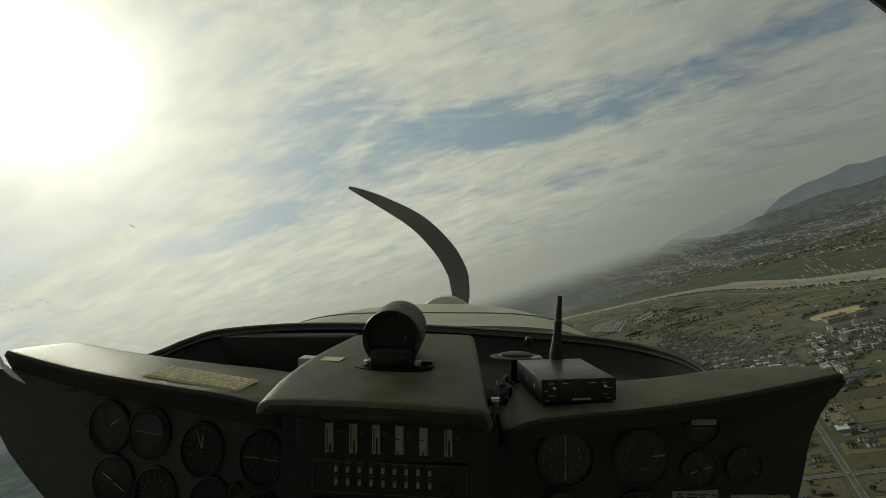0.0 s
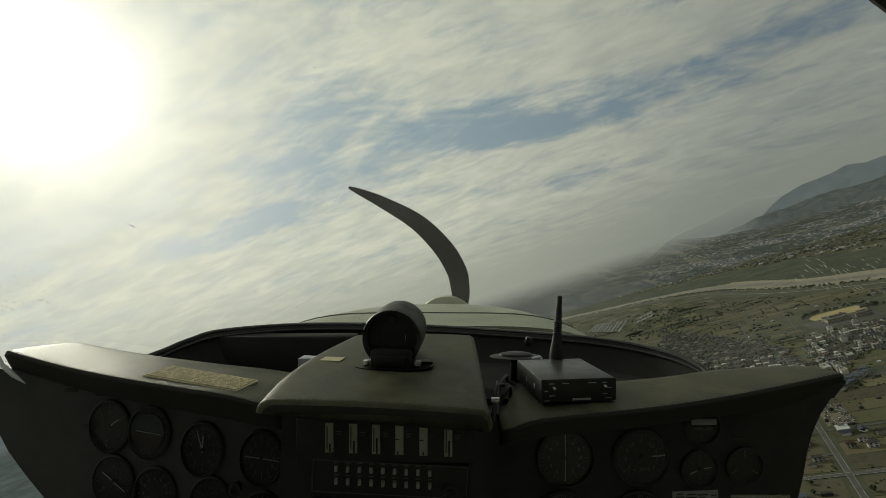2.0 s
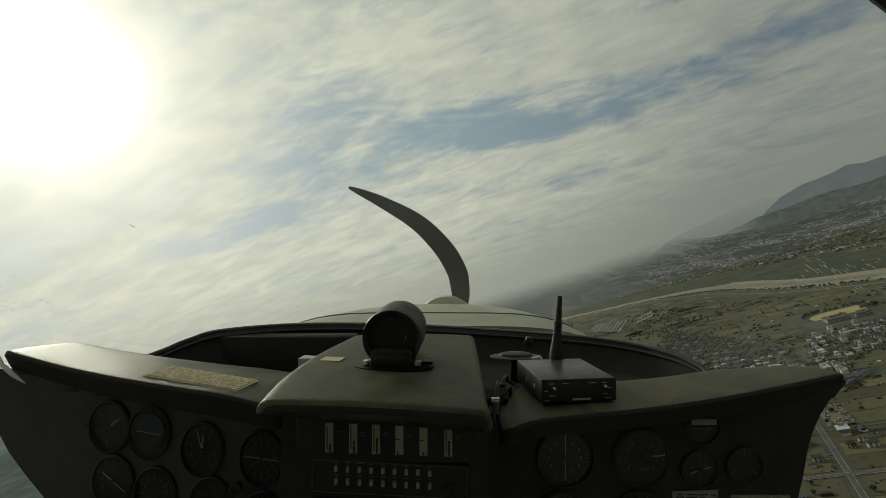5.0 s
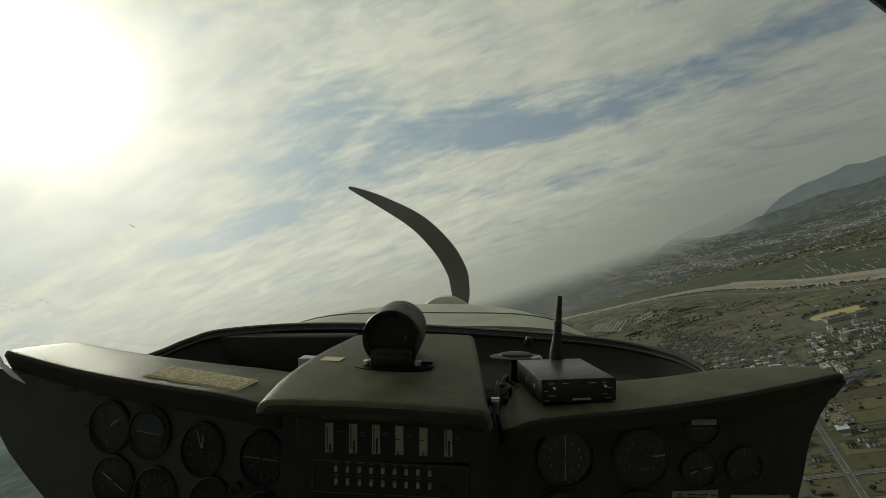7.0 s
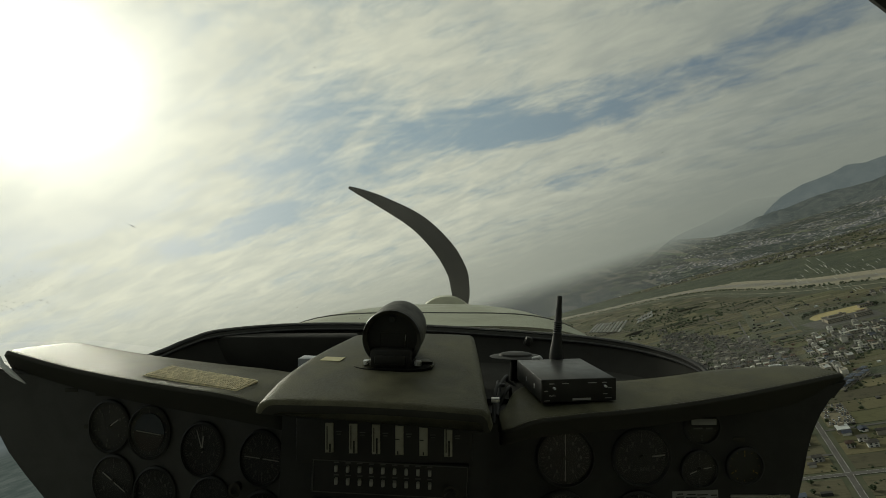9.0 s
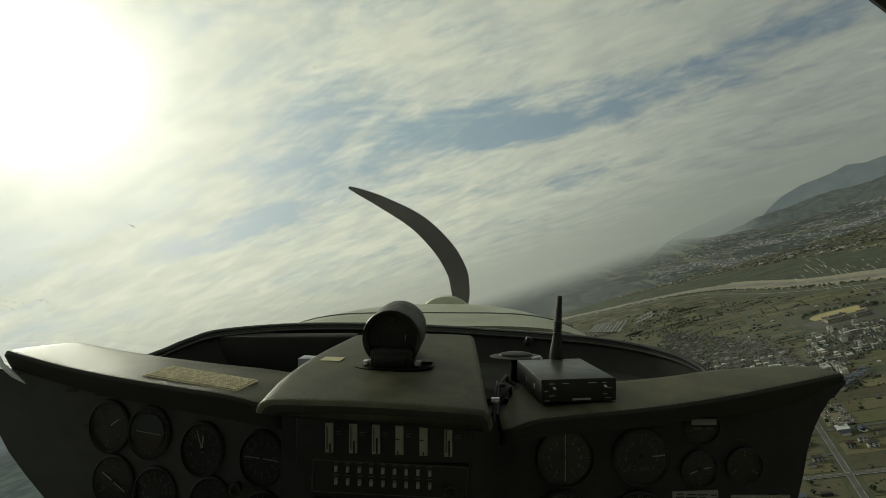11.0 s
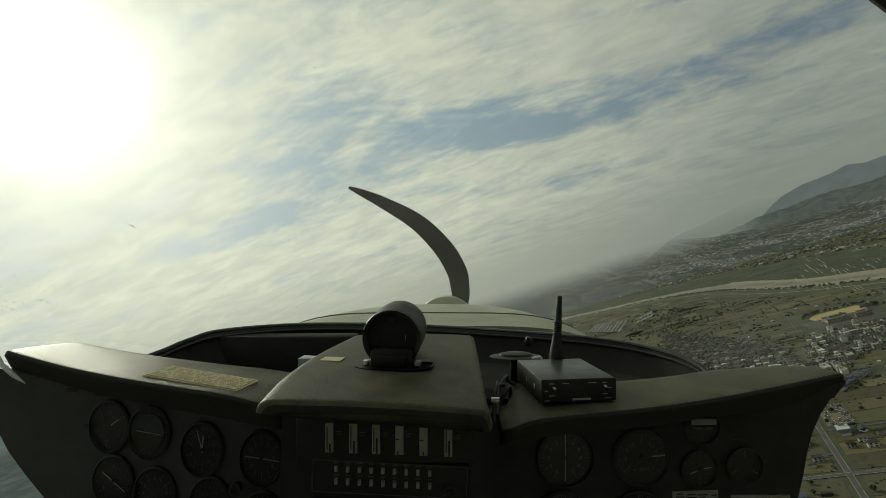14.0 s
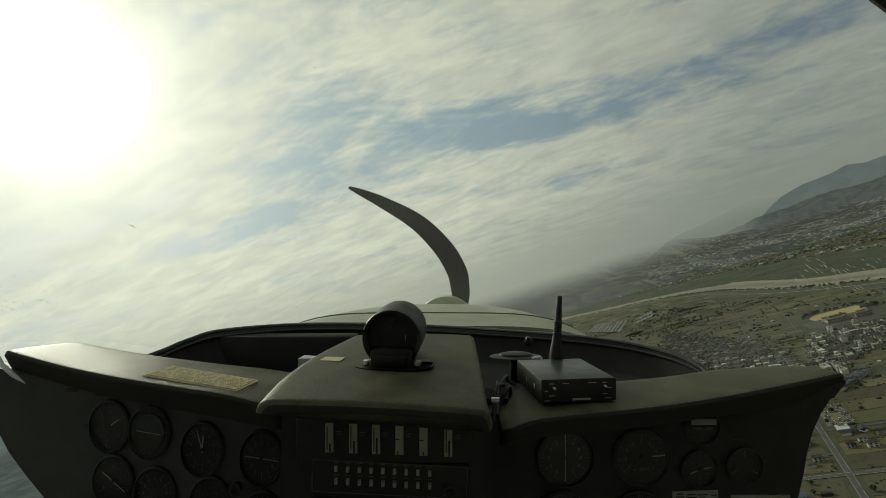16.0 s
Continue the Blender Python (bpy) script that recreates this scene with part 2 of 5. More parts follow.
# ---- the cabin round the camera ----
# unseen walls, closed behind so that little light reaches the panel
cabin = tagged(thing("cabin_shell", "unseen grey lined aircraft cabin, closed behind to keep the panel dark", "cabin"), kind="structure")
part("roof", box((1.5, 1.70, 0.03), (-0.08, -0.45, 0.57)), LINING, cabin)
part("rear_wall", box((1.5, 0.03, 1.75), (-0.08, -1.3, -0.24)), LINING, cabin)
part("cabin_floor", box((1.5, 2.4, 0.03), (-0.08, -0.1, -1.13)), LINING, cabin)
for x in (-0.85, 0.69):
    part("side_wall", box((0.03, 2.4, 0.55), (x, -0.1, -0.84)), LINING, cabin)
    # unseen; the left one is shorter, to let light onto the pilot's plate
    part("rear_side_wall", box((0.03, 1.35 if x > 0 else 0.95, 1.14), (x, -0.62 if x > 0 else -0.82, 0.0)), LINING, cabin)
arch = [(-0.1 + 0.725 * math.cos(a), 0.5, -0.25 + 0.785 * math.sin(a)) for a in (math.pi * k / 40 for k in range(41))]
part("canopy_frame", tube(arch, 0.012, 10), BLACK, cabin, "black canopy frame tube")


part("canopy_brace", tube([(0.391, 0.5, 0.284), (0.431, 0.5, 0.254), (0.481, 0.5, 0.2164)], 0.012, 10), BLACK, cabin, "black canopy brace")


# ---- glareshield ----
def shield_ring(x, y0, z0, y1, z1, lip, slant=0.035):
    """The section of a padded shelf at x: back edge, crown, rounded nose, lip and underside."""
    pts = [(y1, z1 - 0.03), (y1, z1 - 0.004), (y1 - 0.006, z1)]
    for k in range(1, 6):
        t = k / 6
        pts.append((y1 + (y0 + 0.010 - y1) * t, z1 + (z0 - z1) * t + 0.0015 * math.sin(math.pi * t)))
    for k in range(6):
        a = math.pi / 2 * k / 5
        pts.append((y0 + 0.010 - 0.010 * math.sin(a), z0 - 0.006 + 0.006 * math.cos(a)))
    pts += [(y0 + 0.011, z0 - lip * 0.7), (y0 + 0.020, z0 - lip), (y0 + slant, z0 - lip - 0.004), (y1 - 0.02, z0 - lip)]
    return [Vector((x, y, z)) for y, z in pts]


def capped(stations, lip):
    """A shelf through stations, with its ends drawn in."""
    rows = smooth_row(stations, 7)
    first, last = rows[0].copy(), rows[-1].copy()
    out = []
    for row, sign in ((first, -1), (last, 1)):
        for grow, pull in ((0.012, 0.012), (0.008, 0.005)):
            r = row.copy()
            r[0] += sign * grow
            r[1] += pull
            r[3] -= pull
            r[2] -= pull * 0.6
            r[4] -= pull * 0.6
            out.append(r)
    rows = out[:2] + rows + out[2:][::-1]
    rings = [shield_ring(*r[:5], r[5] if len(r) > 5 else lip) for r in rows]
    inside = Vector((0, 0.03, -0.012))
    return loft([r[:11] + [r[10] + inside] for r in rings]), loft([r[10:] + [r[10] + inside] for r in rings]), tube([tuple(r[10]) for r in rings[1:-1]], 0.0012, 6)


def shelf(name, stations, lip, parent):
    """A padded shelf: olive top, and an edge below its nose coloured dark for shade."""
    top, edge, welt = capped(stations, lip)
    part(name, top, VINYL, parent)
    # bead added along the nose, glossy so it draws the highlight line there
    part(name + "_welt", welt, PIPING, parent, "glossy welt added for the highlight along the nose")
    part(name + "_edge", edge, LIP_SHADE, parent, "vinyl edge coloured dark for its shade")


shield = thing("glareshield", "worn olive-black padded vinyl glareshield over the panel", "glareshield")
shelf("pilot_side_shelf", [(-0.728, 0.850, -0.170, 1.028, -0.188, 0.036), (-0.62, 0.822, -0.188, 0.99, -0.196, 0.038),
                                 (-0.518, 0.80, -0.201, 0.965, -0.204, 0.040), (-0.42, 0.785, -0.212, 0.968, -0.217, 0.042),
                                 (-0.328, 0.77, -0.221, 0.972, -0.228, 0.044), (-0.255, 0.765, -0.238, 0.946, -0.232, 0.04)], 0.04, shield)
shelf("passenger_side_shelf", [(0.10, 0.742, -0.262, 0.83, -0.258, 0.03), (0.150, 0.742, -0.247, 0.92, -0.245, 0.034), (0.312, 0.77, -0.240, 0.93, -0.240, 0.036),
                                     (0.42, 0.795, -0.234, 0.945, -0.234, 0.036), (0.5145, 0.82, -0.2264, 0.965, -0.2275, 0.042),
                                     (0.675, 0.863, -0.2105, 0.981, -0.2225, 0.044)], 0.036, shield)


def hump():
    """The padded centre cover: taller at the left of its nose, level at its back."""
    rings = []
    for row in smooth_row([(0.665, -0.240, 0.062, -0.201), (0.78, -0.241, 0.063, -0.193), (0.90, -0.222, 0.064, -0.183), (1.03, -0.186, 0.064, -0.174)], 6):
        y, xl, xr, z = row
        lean = -0.05 * (1 - (y - 0.665) / 0.365)
        near = 1 - min(max((y - 0.71) / 0.1, 0), 1)
        def at(x, dz):
            return Vector((x, y, z + dz + lean * (x + 0.09)))
        ring = [at(xl - 0.003, -0.075 + 0.055 * near)]
        for k in range(7):
            a = math.pi / 2 * k / 6
            ring.append(at(xl + 0.020 - 0.024 * math.cos(a), -0.018 + 0.018 * math.sin(a)))
        for k in range(1, 8):
            t = k / 8
            ring.append(at(xl + 0.020 + (xr - xl - 0.034) * t, 0.003 * math.sin(math.pi * t)))
        for k in range(7):
            a = math.pi / 2 * k / 6
            ring.append(at(xr - 0.014 + 0.014 * math.sin(a), -0.014 + 0.014 * math.cos(a)))
        ring.append(at(xr + 0.003, -0.075 + 0.055 * near))
        rings.append(ring)
    def low(x):
        return -0.2235 - 0.075 * (x + 0.09)
    nose = []
    for k in range(1, 6):
        a = math.pi / 2 * k / 5
        drop, ahead = 0.014 * (1 - math.cos(a)), 0.013 * math.sin(a)
        draw = 1 - math.cos(a)
        nose.append([Vector((p.x + draw * (0.022 * min(max((-0.19 - p.x) / 0.05, 0), 1) - 0.010 * min(max((p.x - 0.04) / 0.022, 0), 1)), p.y - ahead, max(p.z - drop, low(p.x)))) for p in rings[0]])
    nose.append([Vector((p.x, 0.699, min(p.z, low(p.x) - 0.004))) for p in nose[-1]])
    return loft(nose[2::-1] + rings), loft([[Vector((p.x, p.y + 0.03, p.z)) for p in nose[-1]]] + nose[:1:-1])


crown, face = hump()
part("centre_hump", crown, VINYL, shield)
part("hump_edge", face, LIP_SHADE, shield, "vinyl edge coloured dark for its shade")
# white strip drawn where a gap lets the bright sky through
part("trim_strip", tube([(-0.7365, 0.846, -0.176), (-0.728, 0.842, -0.192), (-0.709, 0.841, -0.208), (-0.690, 0.842, -0.222)], lambda q: 0.0008 + 0.0038 * math.sin(math.pi * q), 8), GAP_WHITE, shield, "white strip standing in for a gap that shows bright sky")
part("sticker", box((0.036, 0.022, 0.0012), (-0.184, 0.850, -0.1835), turn=(4, -1, -14)), STICKER, shield, "small yellowed sticker")

part("shelf_label", box((0.024, 0.005, 0.002), (0.632, 0.970, -0.2215), turn=(0, -3, 4)), PAPER, shield, "small pale label at the back edge")

# tan hook tape, rows of tufts on a backing
pad = thing("hook_tape", "tan hook-and-loop tape strip stuck on the glareshield", "tape", CRAFT @ pose(-0.3985, 0.842, -0.2158, 0, 6.2, -10))
part("backing", box((0.166, 0.066, 0.0044), (0, -0.001, 0.0012), 0.0008), HOOKS, pad, "tan woven backing")
for k in range(8):
    for j in range(36):
        if not k and not j:
            tuft = part("tuft", box((0.0033, 0.0074, 0.0020), bevel=0.0006, segments=1), HOOKS, pad, smooth=False)
            tuft_mesh = tuft.data
        else:
            tuft = new("tuft", tuft_mesh)
            tuft.parent = pad
        tuft.matrix_basis = pose(-0.0785 + 0.00448 * j + random.uniform(-.0003, .0003), -0.0278 + 0.0077 * k, 0.0042, random.uniform(-6, 6), random.uniform(-6, 6), 0)

# ---- instrument panel ----
panel = thing("instrument_panel", "black instrument panel full of round dials in deep shade", "instrument panel")


def plate(outline, y, thick, bevel=0.004):
    bm = bmesh.new()
    face = bm.faces.new([bm.verts.new((x, y, z)) for x, z in outline])
    made = bmesh.ops.extrude_face_region(bm, geom=[face])
    bmesh.ops.translate(bm, verts=[g for g in made["geom"] if isinstance(g, bmesh.types.BMVert)], vec=(0, thick, 0))
    if bevel:
        bmesh.ops.bevel(bm, geom=[e for e in bm.edges if all(v.co.y < y + 1e-5 for v in e.verts)], offset=bevel, segments=2, affect="EDGES")
    return bm


left_edge = [(-0.80, -0.20), (-0.79, -0.262), (-0.764, -0.295), (-0.738, -0.345), (-0.711, -0.382), (-0.680, -0.420), (-0.61, -0.50), (-0.57, -0.62)]
right_edge = [(0.592, -0.62), (0.590, -0.50), (0.604, -0.421), (0.613, -0.381), (0.6195, -0.343), (0.627, -0.3145), (0.6415, -0.281), (0.656, -0.2575), (0.672, -0.2430), (0.685, -0.228), (0.683, -0.222)]
part("pilot_plate", plate(left_edge + [(-0.24, -0.62), (-0.24, -0.25), (-0.50, -0.225)], 0.862, 0.05), PANEL_GLARE, panel)
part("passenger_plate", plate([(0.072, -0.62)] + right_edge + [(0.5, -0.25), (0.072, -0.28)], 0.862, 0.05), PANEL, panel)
part("centre_plate", plate([(-0.236, -0.62), (0.068, -0.62), (0.062, -0.224), (-0.222, -0.224)], 0.700, 0.21), PANEL, panel)


def spoke(bm, angle, r0, r1, wide, y=-0.0012):
    """A mark on a dial, from r0 to r1 at an angle clockwise from the top."""
    a = radians(angle)
    mid = (r0 + r1) / 2
    box((wide, 0.0006, r1 - r0), (mid * math.sin(a), y, mid * math.cos(a)), turn=(0, angle, 0), bm=bm)


def gauge(x, z, r, y=0.862, needles=(), marks=30, span=(0, 360), every=5, wide=1.0, tall=1.0, label="black round dial with faint white marks", bright=MARK):
    """A dial with bezel, face, marks, numerals and needles; needles are (angle, length, width, tail)."""
    m = pose(x, y - 0.001, z) @ Matrix.Diagonal((wide, 1, tall, 1))
    bezel = part("gauge", ring_band(r, r * 0.90, 0.004), DIAL, panel, label, m=m)
    part("dial", rod(r * 0.91, r * 0.91, 0.0015, pose(0, 0.0015, 0, 90), 40), DIAL, bezel)
    ticks = bmesh.new()
    for k in range(marks + 1):
        a = span[0] + (span[1] - span[0]) * k / marks
        big = k % every == 0
        spoke(ticks, a, r * (0.66 if big else 0.73), r * 0.80, 0.0016 if big else 0.0008)
        if big:
            box((r * 0.06, 0.0006, r * 0.11), (r * 0.54 * math.sin(radians(a)), -0.0012, r * 0.54 * math.cos(radians(a))), bm=ticks)
    part("scale", ticks, bright, bezel, smooth=False)
    for angle, length, wide, tail in needles:
        hand = bmesh.new()
        spoke(hand, angle, -tail * r, length * r, wide, -0.0032)
        part("needle", hand, NEEDLE, bezel, "white needle", smooth=False)
    part("glass", rod(r * 0.90, r * 0.90, 0.0008, pose(0, -0.0042, 0, 90), 40), COVER, bezel, "clear cover glass").visible_shadow = False
    if needles:
        part("hub", rod(r * 0.08, r * 0.06, 0.004, pose(0, -0.001, 0, 90), 14), BLACK, bezel)
    return bezel


air = gauge(-0.562, -0.299, 0.042, needles=[(60, .5, .0018, .1)], marks=28, wide=0.84, tall=1.08)
horizon = gauge(-0.495, -0.309, 0.043, marks=12, every=3, wide=0.84, tall=1.08)
part("sky_half", plate([(0.030 * math.cos(a), 0.030 * math.sin(a)) for a in (math.pi * k / 16 for k in range(17))], -0.003, 0.002, 0), HORIZON_BLUE, horizon, m=pose(0, 0, 0, 0, 6, 0))
part("earth_half", plate([(0.030 * math.cos(a), 0.030 * math.sin(a)) for a in (math.pi + math.pi * k / 16 for k in range(17))], -0.003, 0.002, 0), HORIZON_BROWN, horizon, m=pose(0, 0, 0, 0, 6, 0))
part("horizon_bar", box((0.05, 0.001, 0.0012), (0, -0.0045, 0), turn=(0, 8, 0)), NEEDLE, horizon)
gauge(-0.406, -0.338, 0.044, needles=[(-18, .72, .0018, .1), (8, .5, .0026, .1)], marks=50, wide=0.84, tall=1.08)
course = gauge(-0.306, -0.353, 0.045, needles=[(97, .78, .0014, .75)], marks=36, every=3, wide=0.84, tall=1.08)
part("adjuster", rod(0.008, 0.007, 0.014, pose(-0.048, 0, -0.044, 90), 18), BLACK, course, "small knurled knob")
part("adjuster_ring", ring_band(0.0095, 0.0090, 0.003, 20), WORN, course, m=pose(-0.048, -0.012, -0.044))
gauge(-0.556, -0.391, 0.042, needles=[(125, .7, .0016, .6)], marks=12, every=4, wide=0.84, tall=1.08)
gauge(-0.486, -0.412, 0.043, marks=24, every=2, wide=0.84, tall=1.08)
gauge(-0.393, -0.428, 0.043, needles=[(85, .7, .0018, .5)], marks=20, wide=0.84, tall=1.08)
gauge(-0.305, -0.452, 0.043, needles=[(-90, .7, .0018, .1)], marks=20, wide=0.84, tall=1.08)
gauge(0.206, -0.352, 0.050, needles=[(0, .8, .0012, .78)], marks=36, every=3)
tacho = gauge(0.335, -0.351, 0.050, needles=[(84, .78, .0026, -.34)], marks=40, span=(-130, 130), every=5)
gauge(0.437, -0.299, 0.031, marks=10, every=5)
part("clock_window", box((0.042, 0.002, 0.0105), (0.437, 0.8535, -0.2895), 0.001), FADED, panel, "dim counter window")
for x, w in ((0.427, 0.015), (0.446, 0.011)):
    part("clock_caption", box((w, 0.001, 0.0026), (x, 0.8535, -0.3005)), MARK, panel, smooth=False)
gauge(0.433, -0.371, 0.032, needles=[(80, .6, .0016, -.2), (-115, .6, .0016, -.2)], marks=14, every=7)
gauge(0.509, -0.366, 0.032, marks=12, every=4, bright=AMBER)
gauge(0.33, -0.452, 0.045, marks=30)
gauge(0.20, -0.452, 0.045, marks=30)


def words(text, size, parent, m, material, name="lettering"):
    """Raised lettering in the built-in typeface, as a mesh."""
    curve = bpy.data.curves.new(name, "FONT")
    curve.body, curve.size, curve.align_x, curve.extrude = text, size, "CENTER", 0.0002
    holder = new(name, curve)
    data = bpy.data.meshes.new_from_object(holder.evaluated_get(bpy.context.evaluated_depsgraph_get()))
    bpy.data.objects.remove(holder)
    data.materials.clear()
    data.materials.append(material)
    ob = new(name, data)
    ob.parent, ob.matrix_basis = parent, m
    return ob


words("RPM", 0.0088, tacho, pose(0.005, -0.002, -0.023, 90), MARK)
words("100", 0.0058, tacho, pose(-0.012, -0.002, -0.023, 90), MARK)
words("10", 0.008, tacho, pose(-0.019, -0.002, 0.016, 90), MARK)
words("20", 0.008, tacho, pose(0.017, -0.002, 0.016, 90), MARK)

# small captions on the plates
for x, z, w in ((-0.628, -0.238, 0.022), (-0.572, -0.245, 0.030), (-0.60, -0.30, 0.012), (0.50, -0.322, 0.020)):
    part("caption_plate", box((w, 0.0012, 0.007), (x, 0.8612, z), 0.0004), WORN, panel)
part("lower_trim", box((0.10, 0.003, 0.004), (0.535, 0.860, -0.417)), STEEL, panel, "thin bright trim strip")

# engine strip gauges
strip = part("engine_gauge_box", box((0.240, 0.010, 0.062), (-0.080, 0.6965, -0.2600), 0.003), BLACK, panel)
for k, x in enumerate((-0.154, -0.1217, -0.0907, -0.0590, -0.0264, 0.0070)):
    z = -0.2555 - 0.0012 * k
    bar = part("strip_scale", box((0.0112, 0.002, 0.040), (x, 0.6905, z), 0.0006), PALE, strip, "pale yellowed strip gauge")
    if k in (3, 4):
        part("pointer", box((0.0055, 0.001, 0.0011), (x - 0.0026, 0.6892, z + 0.0015), turn=(0, 6 * k - 20, 0)), BLACK, bar)
        part("limit_mark", box((0.0016, 0.001, 0.0045), (x - 0.0022 + 0.002 * (k - 3), 0.6892, z - 0.0165)), BLACK, bar)
    else:
        part("pointer", box((0.0012, 0.001, 0.032), (x - 0.0028, 0.6892, z + 0.002 * (k % 2))), BLACK, bar)
        part("needle", box((0.0022, 0.001, 0.011 + 0.005 * (k % 3)), (x + 0.0012, 0.6892, z - 0.0135 + 0.0025 * (k % 3))), BLACK, bar)
    for j in range(2):
        part("caption", box((0.0075 - 0.002 * j, 0.001, 0.0012), (x + 0.0125, 0.6910, z + 0.008 - 0.0035 * j)), MARK, strip)

# audio selector with two rows of switches
audio = part("audio_panel", box((0.214, 0.012, 0.046), (-0.0720, 0.698, -0.3125), 0.002, (0, 3, 0)), BLACK, panel, "black audio selector with two rows of switches")
for dz, dx, size in ((0.0215, 0, (0.210, 0.001, 0.0011)), (-0.0215, 0, (0.210, 0.001, 0.0011)), (0, -0.1045, (0.0011, 0.001, 0.043)), (0, 0.1045, (0.0011, 0.001, 0.043))):
    part("border_line", box(size, (-0.0720 + dx, 0.6913, -0.3125 + dz - 0.052 * dx), turn=(0, 3, 0)), MARK, audio)
for row in range(2):
    for k in range(9):
        x = -0.1445 + 0.0158 * k
        z = -0.3005 - 0.017 * row - 0.052 * (x + 0.072)
        lever = part("switch", box((0.0046, 0.006, 0.0080), (x, 0.689, z), 0.001, (10 if row else -8, 0, 0)), NEEDLE, audio, "pale rocker switch")
        part("switch_caption", box((0.007, 0.001, 0.0014), (x, 0.6913, z + 0.0075)), MARK, audio)
part("volume_knob", rod(0.0085, 0.0075, 0.014, pose(0.010, 0.692, -0.331, 90), 20), BLACK, audio)
part("knob_ring", ring_band(0.0095, 0.008, 0.003, 20), WORN, audio, m=pose(0.010, 0.691, -0.331))
part("radio", box((0.214, 0.012, 0.046), (-0.0720, 0.698, -0.368), 0.002, (0, 3, 0)), BLACK, panel)

# placard at the foot of the passenger's side
placard = part("placard", box((0.077, 0.001, 0.05), (0.4265, 0.8605, -0.433), turn=(0, -2, 0)), FADED, panel, "white printed placard")
for k in range(4):
    for j in range(3):
        part("printed_bar", box((0.010 + 0.004 * ((k + j) % 3), 0.0006, 0.0016), (0.400 + 0.019 * k, 0.8597, -0.4135 - 0.005 * j - 0.0006 * k), turn=(0, -2, 0)), BLACK, placard)

# ---- magnetic compass on the hump ----
compass = thing("magnetic_compass", "black barrel-shaped magnetic compass on a pedestal mount", "compass", CRAFT @ pose(-0.082, 0.815, -0.188, 0, 0, -5))
barrel = [[Vector((r * math.cos(a), y, 0.052 + r * math.sin(a))) for a in (2 * math.pi * k / 44 for k in range(44))]
          for r, y in ((0.0395, 0.012), (0.0405, 0.0), (0.0455, -0.003), (0.0472, 0.0), (0.0474, 0.006), (0.0470, 0.07), (0.0455, 0.088), (0.040, 0.096), (0.025, 0.099))]
TIP = pose(0, 0, 0.0442, 5) @ Matrix.Translation((0, 0, -0.052))
part("barrel", loft(barrel), WORN, compass, m=TIP)
part("lens_face", rod(0.0405, 0.0405, 0.003, pose(0, 0.010, 0.052, 90), 40), BLACK, compass, "dark round face in a thin bright rim", m=TIP)
part("face_rim", loft([[Vector((r * math.cos(a), y, 0.052 + r * math.sin(a))) for a in (2 * math.pi * k / 44 for k in range(44))] for r, y in ((0.0458, -0.0031), (0.0470, -0.0034), (0.0476, -0.001), (0.0468, 0.0))], caps=False), CASE, compass, m=TIP)
part("card_window", box((0.044, 0.0012, 0.030), (0.002, 0.0078, 0.046), 0.002), DIAL, compass, m=TIP)
part("lubber_lamp", rod(0.005, 0.0045, 0.006, pose(0, 0.008, 0.083, 90), 14), CASE, compass, "tiny lamp housing", m=TIP)
# steel sliver in place of the reflected glint on the face
part("side_glint", box((0.0012, 0.002, 0.022), (0.021, 0.005, 0.047), turn=(0, 4, 0)), STEEL, compass, m=TIP)
part("pedestal", box((0.066, 0.045, 0.034), (0, 0.012, 0.012), 0.004), BLACK, compass)
part("adjuster_block", box((0.050, 0.008, 0.014), (0, -0.012, 0.013), 0.002), BLACK, compass)
def pan_point(a, k):
    """A point of the rounded-square mount pan's outline."""
    c, q = math.cos(a), math.sin(a)
    return 0.066 * k * math.copysign(abs(c) ** 0.75, c), 0.010 + 0.036 * k * math.copysign(abs(q) ** 0.75, q)


collar = [[Vector((*pan_point(2 * math.pi * j / 48, k), z)) for j in range(48)] for k, z in ((1.0, -0.002), (1.0, 0.0012), (0.97, 0.0014), (0.90, 0.0006))]
# flat disc; the shade of a sunken recess is in its colour
part("mount_pan", loft(collar), DARK, compass, "flat dark pan painted as a shaded recess round the mount")
part("pan_rim", tube([(*pan_point(a, 1.0), 0.0022) for a in (-0.35 + 1.75 * j / 20 for j in range(21))], 0.0020, 6), VINYL, compass, "rolled olive edge of the recess")
part("pan_plate", box((0.024, 0.020, 0.0016), (0.048, 0.026, 0.0042), 0.0006, (0, 4, 24)), VINYL, compass, "worn olive plate in the mount")
for x in (-0.040, 0.042):
    part("screw", rod(0.0042, 0.0036, 0.006, pose(x, -0.006, 0.004), 12), STEEL, compass, "bright screw head")
    part("clip", box((0.012, 0.010, 0.008), (x, 0.0, 0.006), 0.002), STEEL, compass)

# ---- traffic receiver ----
unit = thing("traffic_receiver", "small black metal traffic receiver box resting on the glareshield", "receiver", CRAFT @ pose(0.2035, 0.868, -0.2415, 0, 0, 7.0))
part("case", box((0.121, 0.142, 0.0350), (0, 0, 0.0212), 0.0018), CASE, unit)
part("front_plate", box((0.122, 0.0036, 0.0360), (0, -0.0722, 0.0212), 0.0017), BLACK, unit, "black front plate with tiny white captions")
for dx in (-0.05, 0.05):
    for dy in (-0.055, 0.055):
        part("rubber_foot", rod(0.006, 0.005, 0.0045, pose(dx, dy, 0), 12), RUBBER, unit)
for dx, dz in ((-0.041, 0.026), (0.042, 0.027)):
    part("toggle", rod(0.0021, 0.0016, 0.006, pose(dx, -0.0735, dz, 90), 12), PAPER, unit, "bright toggle switch tip")
